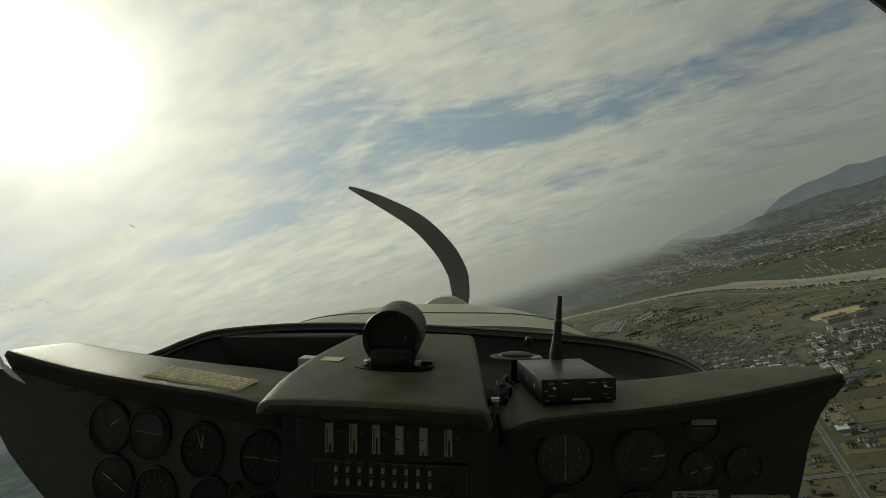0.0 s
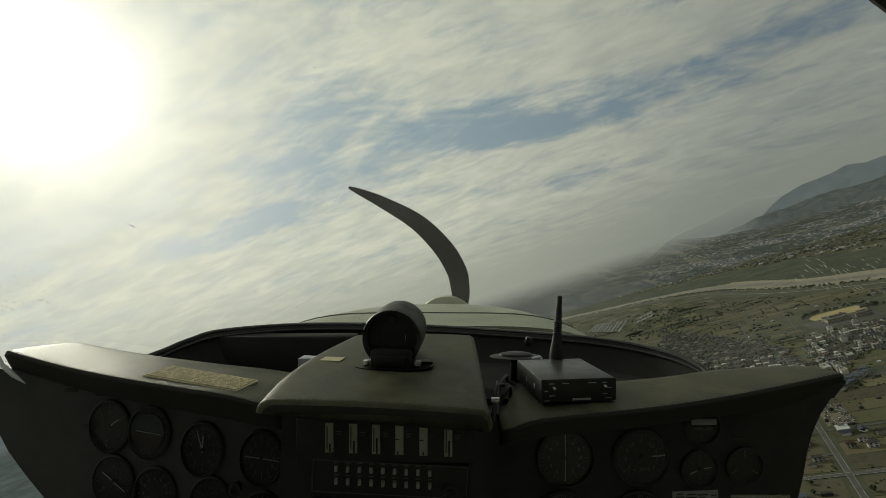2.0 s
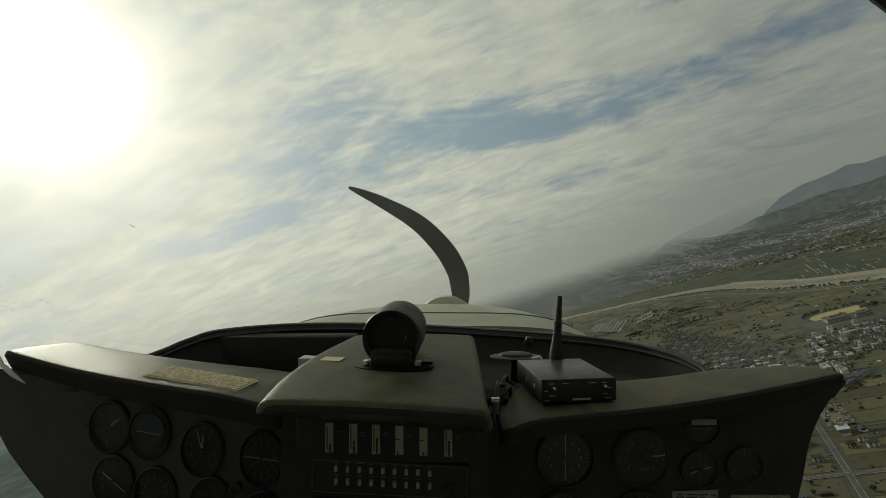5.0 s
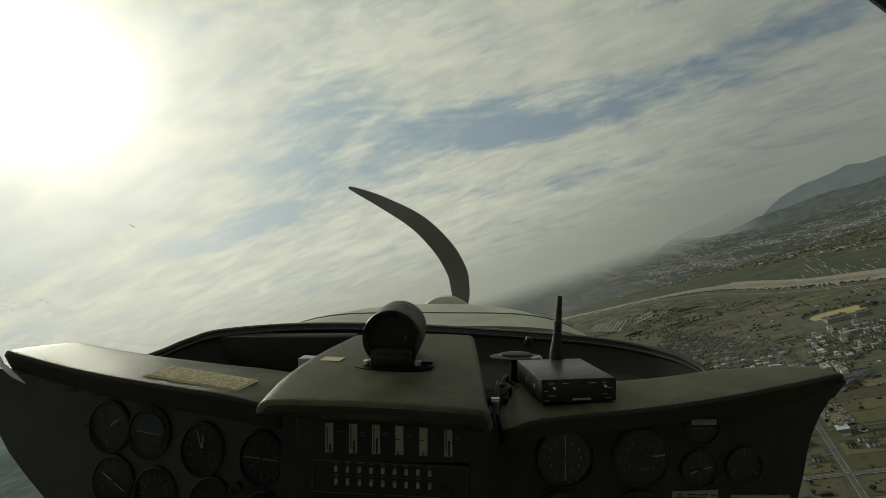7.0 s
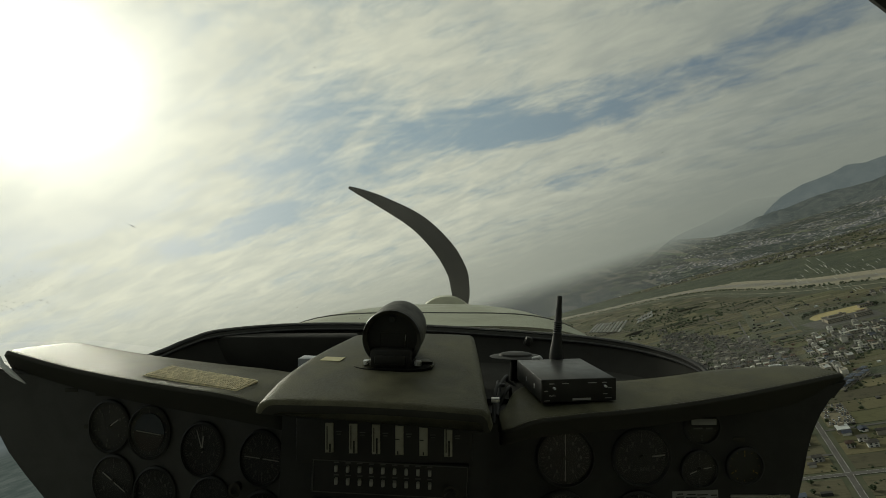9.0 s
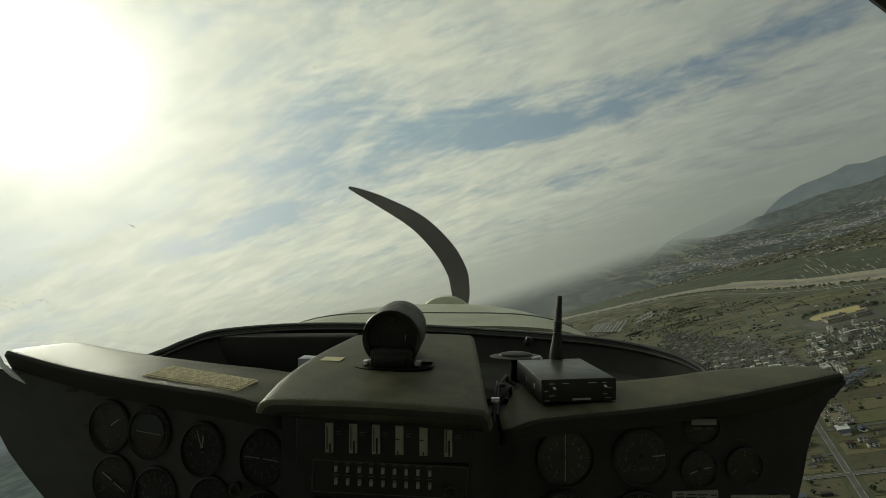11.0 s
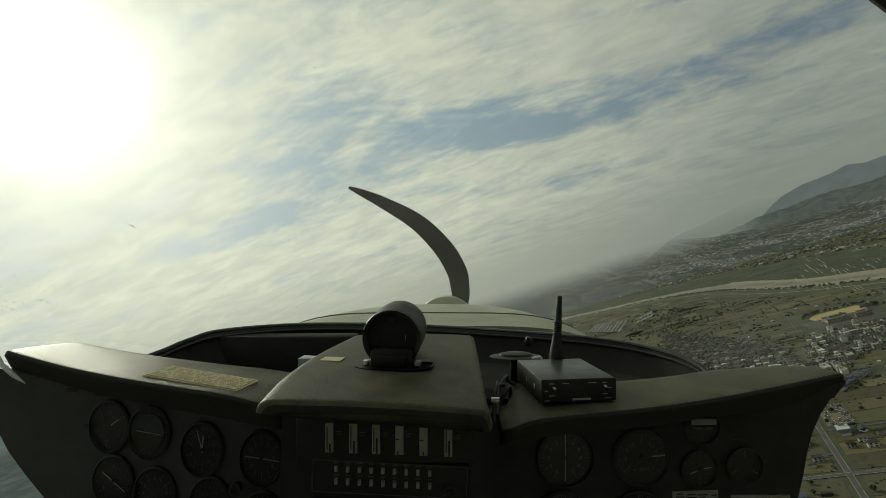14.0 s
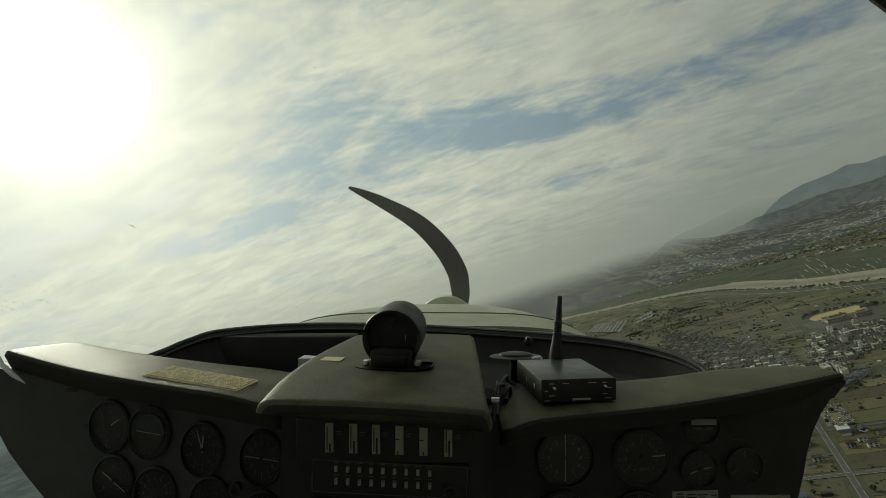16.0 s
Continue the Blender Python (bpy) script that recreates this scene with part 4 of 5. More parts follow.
land("sand_bars", ribbon(dense_river, -52, 50, 0.6, 13, 3), SAND, "pale tan sand bars along the river", "sand")
land("water", ribbon(dense_river, -26, 12, 0.8, 9, 4), RIVER, "shallow brown-grey river", "water")
land("dike_path", ribbon(dense_river, 92, 96, 0.6), SAND, "pale path on the river dike", "path")


ROAD_LEVEL = [0.42]


def road(name, pts, wide, label, lines=False):
    ROAD_LEVEL[0] += 0.03
    z = ROAD_LEVEL[0]
    ob = land(name, ribbon([np.array(p[:2], float) for p in pts], -wide / 2, wide / 2, z), ASPHALT, label, "road")
    if lines:
        for off in (-wide / 2 + 0.7, wide / 2 - 0.7):
            stripe = ribbon([np.array(p[:2], float) for p in pts], off - 0.06, off + 0.06, z + 0.015)
            part("edge_line", stripe, LINE, ob, smooth=False)
    return ob


road("road_1", [spot(-420, 0), spot(-60, 0), spot(110, 0), spot(215, -2)], 5.6, "grey two-lane road with white edge lines", True)
road("road_8", [spot(215, -2), spot(420, -6), spot(640, -30)], 3.5, "narrow pale lane between houses and fields")
road("road_2", [spot(-62, -300), spot(-62, 420)], 6.5, "grey cross road between fields", True)
road("road_3", [spot(38, 0), spot(40, 300)], 3.5, "narrow grey farm road")
road("road_4", [spot(190, -300), spot(196, 500)], 5, "grey street through the houses")
road("road_5", [spot(330, -150), spot(520, 120), spot(640, 330)], 4, "pale lane across the fields")
road("road_6", [spot(480, -140), spot(505, 40), spot(520, 260)], 4, "pale farm lane")
road("road_7", [spot(-20, -300), spot(-20, 0)], 3.5, "narrow grey farm road beside a ditch")
for u, lo, hi in ((300, -118, 26), (342, -132, 22), (386, -146, 14), (432, -160, 6), (482, -172, -4)):
    road("lane", [spot(u, lo), spot(u, hi)], 3.5, "narrow grey lane between houses")
for way in (((640, 1180), (625, 1156), (580, 1065), (519, 943)), ((521, 1082), (597, 1028), (640, 1000)), ((503, 993), (560, 958), (612, 922)), ((749, 1204), (700, 1110), (640, 1003), (609, 947)),
            ((690, 1420), (640, 1290), (600, 1180))):
    road("farm_lane", way, 3.2, "pale farm lane between small fields")
road("lane", [spot(262, 40), spot(330, 92), spot(440, 150)], 4.5, "grey lane through the newer houses")

# the land's use by grid cell
SCHOOL = to_grid(705, 955)


TOWNS = {"old": [(562, 1447), (537, 1275), (538, 966), (513, 830), (465, 735), (395, 668), (329, 792), (386, 1039)],
         "mixed": [(542, 836), (595, 886), (660, 888), (739, 896), (704, 805), (602, 721), (571, 717), (503, 689), (462, 656), (458, 720)],
         "row": [(454, 654), (506, 668), (482, 622), (410, 598)], "riverside": [(847, 1050), (927, 1055), (764, 846), (749, 907)]}


def inside(outline, x, y):
    """Whether a place lies within an outline."""
    odd = False
    for (ax, ay), (bx, by) in zip(outline, outline[1:] + outline[:1]):
        if (ay > y) != (by > y) and x < ax + (bx - ax) * (y - ay) / (by - ay):
            odd = not odd
    return odd


def use(u, v):
    if abs(v) < 7 and u < 215 or abs(u + 62) < 7 or abs(u - 39) < 5 and v > 0 or abs(u - 193) < 6 and v < 300:
        return "road"
    x, y, _ = spot(u, v)
    side = river_side(x, y)
    if abs(side) < 135 or side < 0:
        return "river"
    if abs(u - SCHOOL[0]) < 105 and abs(v - SCHOOL[1]) < 95:
        return "school"
    if any(inside(outline, x, y) for outline in TOWNS.values()):
        return "town"
    return "field"


rng = random.Random(7)
plots, far_plots = 0, {}
shared = {}
field_ground = land("farmland", ribbon([np.array(spot(-500, 60)[:2]), np.array(spot(900, 60)[:2])], -430, 430, 0.12), GRASS, "dry olive farmland between town and river")
bands = []
for lo, hi in ((-172, -68), (-55, 34), (45, 187), (200, 900)):
    count = round((hi - lo) / (34 if lo < 100 else 26))
    bands += [(lo + (hi - lo) * (k + 0.5) / count, (hi - lo) / count) for k in range(count)]
for u, deep in bands:
    for first, sign, reach in ((6.0, 1, 470), (-6.0, -1, 260)):
        v = first
        while abs(v) < reach:
            w = rng.choice((42, 60, 84, 110))
            mid = v + sign * w / 2
            v += sign * w
            if use(u, mid) != "field":
                continue
            tone = rng.choice((0, 0, 2, 2, 4, 4, 1, 5) if u < 190 else (0, 1, 1, 2, 2, 3, 4, 4, 5))
            key = (w, tone, round(deep))
            if key not in shared:
                bm = box((w - 1.8, deep - 1.8, 0.3))
                shared[key] = bpy.data.meshes.new("field")
                bm.to_mesh(shared[key])
                bm.free()
                shared[key].materials.append(FIELDS[tone])
            if plots < 300:
                ob = new("field", shared[key])
                ob.parent = field_ground
                ob.matrix_basis = Matrix.Translation(spot(u, mid, 0.22)) @ pose(0, 0, 0, 0, 0, GRID_TURN)
                plots += 1
            else:
                far_plots.setdefault(tone, []).append((u, mid, w))
for tone, cells in far_plots.items():
    bm = bmesh.new()
    for u, v, w in cells:
        box((w - 1.8, 22.4, 0.3), spot(u, v, 0.22), turn=(0, 0, GRID_TURN), bm=bm)
    tagged(land("field_rest", bm, FIELDS[tone], "strips of dry and green fields", "fields"), kind="stuff")

# farther fields as joined patches, each tone one sheet
for tone in range(6):
    bm = bmesh.new()
    for _ in range(640):
        x, y = rng.uniform(-900, 3100), rng.uniform(350, 4000)
        side = river_side(x, y)
        u, v = to_grid(x, y)
        if abs(side) < 170 or side < 0 and side > -430 or (-420 < u < 920 and -340 < v < 500):
            continue
        box((rng.uniform(30, 110), rng.uniform(16, 50), 0.3), (x, y, 0.2 + 0.05 * tone), turn=(0, 0, GRID_TURN + rng.choice((0, 0, 90, 12))), bm=bm)
    tagged(land("far_fields", bm, FIELDS[tone], "far strips of dry and green fields", "fields"), kind="stuff")


# ---- houses ----
def house_model(w, d, h, roof_h, wall, tile, hip, annex):
    ob = thing("house", "two-storey house with a tiled roof", "house", Matrix.Identity(4), "houses of the town")
    walls = box((w, d, h), (0, 0, h / 2))
    if annex:
        box((w * 0.45, d * 0.5, h * 0.5), (w * 0.5, -d * 0.1, h * 0.25), bm=walls)
    part("wall", walls, wall, ob, smooth=False)
    bm = bmesh.new()
    ew, ed = w / 2 + 0.6, d / 2 + 0.6
    ridge = ew - (ed if hip else -0.01)
    base = [bm.verts.new((x, y, z)) for z in (h - 0.15, h + 0.1) for x, y in ((-ew, -ed), (ew, -ed), (ew, ed), (-ew, ed))]
    top = [bm.verts.new((-ridge, 0, h + roof_h)), bm.verts.new((ridge, 0, h + roof_h))]
    bm.faces.new(base[:4])
    for i in range(4):
        j = (i + 1) % 4
        bm.faces.new((base[i], base[j], base[4 + j], base[4 + i]))
    bm.faces.new((base[4], base[5], top[1], top[0]))
    bm.faces.new((base[6], base[7], top[0], top[1]))
    bm.faces.new((base[5], base[6], top[1]))
    bm.faces.new((base[7], base[4], top[0]))
    part("roof", bm, tile, ob, smooth=False)
    if annex:
        part("annex_roof", box((w * 0.45 + 0.8, d * 0.5 + 0.8, 0.3), (w * 0.5, -d * 0.1, h * 0.5 + 0.15), turn=(0, 6, 0)), tile, ob, smooth=False)
    for z in (h * 0.27, h * 0.73):
        for x in (-w * 0.24, w * 0.24):
            part("window", box((w * 0.22, 0.12, 1.3), (x, -d / 2 - 0.03, z)), PANES, ob, smooth=False)
    part("window", box((0.12, d * 0.3, 1.2), (-w / 2 - 0.03, 0, h * 0.7)), PANES, ob, smooth=False)
    return ob


models = [house_model(6.0 + 1.1 * (k % 4), 5.0 + (k % 3) * 0.8, 4.8 if k % 5 else 2.9, 1.2 + 0.25 * (k % 3), PLASTER[(0, 3, 3, 1)[k % 4]], TILES[(0, 2, 2, 6, 5, 4, 2, 2, 3, 5)[k]], k % 2 == 0, k % 3 == 1) for k in range(10)]


def flat_model(w, d, h, wall, roof):
    """A flat-roofed house or shop with a parapet and rows of windows."""
    ob = thing("flat_roofed_building", "pale flat-roofed building with a low parapet", "building", Matrix.Identity(4), "buildings of the newer quarter")
    part("wall", box((w, d, h), (0, 0, h / 2)), wall, ob, smooth=False)
    part("roof", box((w - 0.5, d - 0.5, 0.3), (0, 0, h + 0.16)), roof, ob, smooth=False)
    for x, y, a, b in ((0, d / 2 - 0.12, w, 0.24), (0, 0.12 - d / 2, w, 0.24), (w / 2 - 0.12, 0, 0.24, d - 0.48), (0.12 - w / 2, 0, 0.24, d - 0.48)):
        part("parapet", box((a, b, 0.7), (x, y, h + 0.35)), wall, ob, smooth=False)
    part("stair_house", box((2.6, 2.6, 2.2), (w * 0.28, d * 0.15, h + 1.4)), wall, ob, smooth=False)
    for s in range(max(1, round(h / 3))):
        for k in range(max(2, round(w / 4))):
            at = (-w / 2 + w * (k + 0.5) / max(2, round(w / 4)), -d / 2 - 0.03, 1.7 + 3 * s)
            part("window", box((1.9, 0.12, 1.3), at), PANES, ob, smooth=False)
    return ob


blocks = [flat_model(w, d, h, PLASTER[p], r) for w, d, h, p, r in ((12, 7, 6, 0, CONCRETE), (9, 7, 6, 3, TILES[2]), (17, 8, 6, 1, SHEET), (10, 8, 8.5, 0, TILES[2]), (14, 9, 4.5, 2, TILES[6]))]


def plots_of(outline, du, dv, miss):
    """Building plots on the street grid within an outline."""
    ends = [to_grid(*p) for p in outline]
    u0, u1, v0, v1 = (f(e[i] for e in ends) for i in (0, 1) for f in (min, max))
    out = []
    for i in range(int((u1 - u0) / du) + 1):
        for k in range(int((v1 - v0) / dv) + 1):
            u, v = u0 + du * (i + 0.5) + rng.uniform(-1.6, 1.6), v0 + dv * (k + 0.5) + rng.uniform(-1.6, 1.6)
            if inside(outline, *spot(u, v)[:2]) and use(u, v) == "town" and rng.random() > miss:
                out.append((u, v))
    return out


placed = set()


def settle(ob, m):
    """The model itself at its first place, copies of it after that."""
    if ob in placed:
        return copy_thing(ob, m)
    placed.add(ob)
    ob.matrix_world = m
    return ob


old_plots = sorted(plots_of(TOWNS["old"], 11.2, 9.6, 0.12), key=lambda p: spot(*p).length)
for k, (u, v) in enumerate(old_plots[:190]):
    settle(models[k] if k < 10 else rng.choice(models), Matrix.Translation(spot(u, v)) @ pose(0, 0, 0, 0, 0, GRID_TURN + rng.choice((0, 90, 180, 90)) + rng.uniform(-6, 6)))
spare = [p for p in old_plots[190:] if noise.noise(Vector((p[0] / 34, p[1] / 26, 4))) > -0.18 + max(0.0, (spot(*p).y - 1120) / 550)] + plots_of(TOWNS["riverside"], 12, 10.5, 0.2)
for k, (u, v) in enumerate(plots_of(TOWNS["mixed"], 13.5, 12.5, 0.27)):
    ob = blocks[k] if k < 5 else rng.choice(blocks if rng.random() < 0.20 else models)
    settle(ob, Matrix.Translation(spot(u, v)) @ pose(0, 0, 0, 0, 0, GRID_TURN + rng.choice((0, 90)) + rng.uniform(-4, 4)))
# two close rows of blue-roofed houses
blue_house = house_model(6.2, 5.6, 5.2, 1.4, PLASTER[1], TILES[4], True, False)
tagged(blue_house, "two-storey house with a blue-grey hipped roof", "house", "row of blue-roofed houses")
for row in range(2):
    for k in range(7):
        at = Vector((432 + 8.3 * k - 9 * row, 627 + 4.0 * k - 13 * row, 0))
        settle(blue_house if (k + row) % 4 else models[(3 * k + row) % 10], Matrix.Translation(at) @ pose(0, 0, 0, 0, 0, 26 + rng.uniform(-2, 2)))


def joined_houses(name, places, seed):
    """The farther houses of the town, joined by material."""
    r = random.Random(seed)
    sets = [([], []) for _ in range(6)]
    for u, v in places:
        w, d, h = r.uniform(6.5, 9.5), r.uniform(5.5, 7.5), r.choice((3.0, 5.0, 5.0, 5.4))
        turn = pose(0, 0, 0, 0, 0, GRID_TURN + r.choice((0, 90)) + r.uniform(-5, 5))
        base = Matrix.Translation(spot(u + r.uniform(-5, 5), v + r.uniform(-4, 4))) @ turn
        verts, faces = sets[r.choice((0, 0, 1))]
        b = len(verts)
        verts += [base @ Vector((x * w / 2, y * d / 2, z)) for z in (0, h) for x, y in ((-1, -1), (1, -1), (1, 1), (-1, 1))]
        faces += [(b + i, b + (i + 1) % 4, b + 4 + (i + 1) % 4, b + 4 + i) for i in range(4)]
        verts, faces = sets[r.choice((2, 2, 2, 3, 3, 3, 4, 5, 5, 5))]
        b = len(verts)
        ridge = w / 2 + 0.5 - (d / 2 if r.random() < 0.5 else 0)
        verts += [base @ Vector((x * (w / 2 + 0.5), y * (d / 2 + 0.5), h - 0.1)) for x, y in ((-1, -1), (1, -1), (1, 1), (-1, 1))]
        verts += [base @ Vector((-ridge, 0, h + 1.7)), base @ Vector((ridge, 0, h + 1.7))]
        faces += [(b, b + 1, b + 5, b + 4), (b + 2, b + 3, b + 4, b + 5), (b + 1, b + 2, b + 5), (b + 3, b, b + 4)]
    for (verts, faces), tint in zip(sets, (PLASTER[0], PLASTER[1], TILES[0], TILES[6], PLASTER[2], TILES[2])):
        data = bpy.data.meshes.new(name)
        data.from_pydata(verts, [], faces)
        data.materials.append(tint)
        tagged(new(name, data), "close-set tiled houses at the edge of town", "houses", kind="stuff")


joined_houses("outer_houses", spare, 31)
# scattered farmhouses along the roads
for u, v in ((-8, 14), (2, 26), (-12, 30), (22, 18), (26, 32), (12, 44), (-40, -22), (-30, -16), (70, -24), (84, -18), (-90, 30), (-104, 44), (-96, -40), (120, -30), (132, -20), (-84, 60), (92, 110), (-30, 120), (0, 160), (-120, 90), (60, 200), (-76, 150), (-95, 170), (10, -18), (20, -28), (34, -16), (44, -30), (56, -18), (0, -34), (28, -42), (60, -40)):
    m = Matrix.Translation(spot(u, v)) @ pose(0, 0, 0, 0, 0, GRID_TURN + rng.choice((0, 90, 180)) + rng.uniform(-6, 6))
    copy_thing(rng.choice(models), m)


# walls kept low in contrast, in place of haze over the far towns
FAR_WALLS = [paint("haze_muted_far_wall", c, 0.9, vary=0.3, fine=2, coarse=0.2, bump=0) for c in ((0.46, 0.44, 0.40), (0.19, 0.182, 0.165), (0.100, 0.100, 0.096))]


def far_town(name, centres, count, seed, spread):
    """Far houses, too many to count, as one joined mesh of small gabled blocks."""
    r = random.Random(seed)
    for tint, share in ((FAR_WALLS[0], 0.16), (FAR_WALLS[1], 0.36), (FAR_WALLS[2], 0.40), (TILES[5], 0.08)):
        verts, faces = [], []
        for _ in range(int(count * share)):
            cx, cy = r.choice(centres)
            a, b = r.gauss(0, spread), r.gauss(0, spread * 0.35)
            x, y = cx + a * 0.75 + b * 0.66, cy - a * 0.66 + b * 0.75
            u, v = to_grid(x, y)
            if abs(river_side(x, y)) < 170 or -420 < u < 960 and -215 < v < 500 or math.hypot(x, y) > 3400 or river_side(x, y) < 0 and river_side(x, y) > -430:
                continue
            if noise.noise(Vector((x / 170, y / 170, seed))) < -0.05:
                continue
            w, d, h = r.uniform(5, 8.5), r.uniform(4.5, 6.5), r.uniform(2.4, 4)
            if r.random() < 0.04:
                w, d, h = r.uniform(14, 28), r.uniform(9, 14), r.uniform(4, 7)
            t = radians(GRID_TURN + r.choice((0, 90)) + 25 * noise.noise(Vector((x / 500, y / 500, 2))) + r.uniform(-8, 8))
            c, s = math.cos(t), math.sin(t)
            base = len(verts)
            for z, ky in ((0, 1), (h, 1)):
                for px, py in ((-1, -1), (1, -1), (1, 1), (-1, 1)):
                    qx, qy = px * w / 2, py * d / 2 * ky
                    verts.append((x + qx * c - qy * s, y + qx * s + qy * c, z))
            for px in (-1, 1):
                qx = px * w / 2
                verts.append((x + qx * c, y + qx * s, h + d * 0.25))
            b = base
            faces += [(b, b + 1, b + 5, b + 4), (b + 1, b + 2, b + 6, b + 5), (b + 2, b + 3, b + 7, b + 6), (b + 3, b, b + 4, b + 7), (b + 4, b + 5, b + 9, b + 8), (b + 6, b + 7, b + 8, b + 9), (b + 5, b + 6, b + 9), (b + 7, b + 4, b + 8)]
        data = bpy.data.meshes.new(name)
        data.from_pydata(verts, [], faces)
        data.materials.append(tint)
        tagged(new(name, data), "distant crowded low houses of the valley towns", "houses", kind="stuff")


far_town("far_houses", [(-250, 900), (0, 1200), (-500, 700), (150, 800), (-300, 1500), (250, 1250), (-700, 1300), (330, 1000), (100, 600)], 2600, 3, 190)
far_town("far_houses", [(1500, 1900), (1650, 2300), (1350, 2500), (1800, 2100), (2100, 2300), (1900, 2600), (1500, 2900), (1200, 2900), (2300, 2600), (1000, 3300), (1600, 3300), (2500, 2200), (700, 3500), (2100, 3000), (2800, 2600), (2500, 3000), (1900, 3500), (1300, 3700), (3000, 2300), (2750, 2950), (400, 3900), (1400, 2100), (1500, 1700), (1750, 1700), (1350, 2400), (1150, 2650), (1850, 1950), (1600, 2200), (1950, 1500), (1700, 1400)], 4200, 4, 170)
far_town("far_houses", [(-1500, 1700), (-1800, 2100), (-1300, 2300), (-2100, 1800)], 900, 5, 220)


def farm_sheds():
    """Sheds, stores and stacks strewn over the farmland, as one mesh a material."""
    r = random.Random(21)
    for tint, count in ((SHEET, 45), (TILES[2], 110), (TILES[0], 110), (TILES[3], 60)):
        bm = bmesh.new()
        for _ in range(count):
            u, v = r.uniform(-110, 800), r.uniform(-60, 420)
            if use(u, v) in ("field", "town"):
                w, d, h = r.uniform(3, 9), r.uniform(2.5, 5), r.uniform(1.5, 3.5)
                p = spot(u, v, h / 2)
                box((w, d, h), p, turn=(0, 0, GRID_TURN + r.choice((0, 90)) + r.uniform(-8, 8)), bm=bm)
        data = bpy.data.meshes.new("farm_shed_scatter")
        bm.to_mesh(data)
        bm.free()
        data.materials.append(tint)
        tagged(new("farm_shed_scatter", data), "small sheds and stores strewn over the fields", "sheds", kind="stuff")


farm_sheds()

# ---- school ----
def yard_sheet(pts, z):
    bm = bmesh.new()
    bm.faces.new([bm.verts.new((x, y, z)) for x, y in pts])
    bmesh.ops.recalc_face_normals(bm, faces=bm.faces)
    if next(iter(bm.faces)).normal.z < 0:
        bmesh.ops.reverse_faces(bm, faces=bm.faces)
    return bm


land("broad_sand_bar", yard_sheet([(1012, 1885), (1070, 1925), (1067, 1787), (1042, 1610), (1033, 1477), (1047, 1396), (1083, 1266), (1011, 1189), (960, 1262), (942, 1391), (947, 1547), (977, 1707)], 0.7), SAND, "broad pale sand bar inside the river bend", "sand")
land("car_yard", yard_sheet([spot(48, 8)[:2], spot(112, 8)[:2], spot(112, 34)[:2], spot(48, 32)[:2]], 0.60), GRAVEL, "pale gravel yard full of parked cars", "yard")
land("school_ground", yard_sheet([(663, 969), (668, 990), (678, 1004), (694, 1013), (708, 1014), (771, 986), (742, 937), (703, 954)], 0.55), YARD, "pale tan bare-earth sports ground", "sports ground")
land("school_yard", yard_sheet([(636, 975), (664, 968), (703, 953), (742, 936), (716, 872), (620, 905)], 0.45), ASPHALT, "grey school yard", "yard")


def block(name, w, d, h, storeys, bays, x, y, turn, label, roof=CONCRETE, category="building"):
    """A plain flat-roofed building with rows of windows."""
    ob = thing(name, label, category, pose(x, y, 0, 0, 0, turn))
    part("wall", box((w, d, h), (0, 0, h / 2)), CONCRETE, ob, smooth=False)
    part("roof", box((w + 0.8, d + 0.8, 0.6), (0, 0, h + 0.3)), roof, ob, smooth=False)
    part("roof_house", box((w * 0.12, d * 0.5, 2.6), (w * 0.3, 0, h + 1.9)), CONCRETE, ob, smooth=False)
    pane = None
    for side in (-1, 1):
        for s in range(storeys):
            for k in range(bays):
                at = pose(-w / 2 + w * (k + 0.5) / bays, side * (d / 2 + 0.05), h * (s + 0.52) / storeys)
                if pane is None:
                    first = part("window", box((w / bays * 0.66, 0.2, h / storeys * 0.42)), PANES, ob, smooth=False, m=at)
                    pane = first.data
                else:
                    extra = new("window", pane)
                    extra.parent, extra.matrix_basis = ob, at
    return ob


block("school_building", 38, 8, 7.5, 3, 12, 677, 938, -22, "tan three-storey school block with rows of windows", TILES[2])
block("school_building", 36, 8, 7.5, 3, 11, 667, 915, -22, "tan three-storey school block with rows of windows", TILES[2])
block("school_building", 24, 8, 7.5, 3, 8, 702, 901, -22, "tan three-storey school block with rows of windows", TILES[2])
block("school_building", 8, 14, 7.5, 3, 3, 659, 931, -22, "short tan school wing between the blocks", TILES[2])
block("gymnasium", 22, 13, 6, 1, 6, 756, 958, -22, "dark-roofed school gymnasium beside the sports ground", TILES[0])
block("pool_house", 18, 9, 4, 1, 5, 722, 926, -22, "low brown-roofed building beside the school blocks", TILES[3])
# apartment blocks by the river
for k, (x, y, w, t) in enumerate(((930, 720, 70, 20), (975, 690, 60, 20), (960, 770, 50, 110), (1010, 735, 55, 20))):
    block("apartment_block", w, 12, 21, 7, 12, x, y, t, "pale seven-storey apartment block with rows of balconies", category="apartments")
# sheds and larger roofs among the houses
for k, (u, v, w, d, h, mat) in enumerate(((140, 150, 30, 16, 8, SHEET), (170, 175, 26, 14, 9, TILES[5]), (215, 215, 34, 18, 9, SHEET),
                                          (30, 17, 13, 10, 4.5, SHEET), (6, -24, 11, 7, 4, FILM), (300, 205, 30, 16, 8, SHEET), (126, 205, 30, 15, 7, TILES[4]))):
    p = spot(u, v)
    block("workshop", w, d, h, 1 if h < 8 else 2, 6, p.x, p.y, GRID_TURN + 90 * (k % 2), "plain workshop building with a pale flat roof", mat)
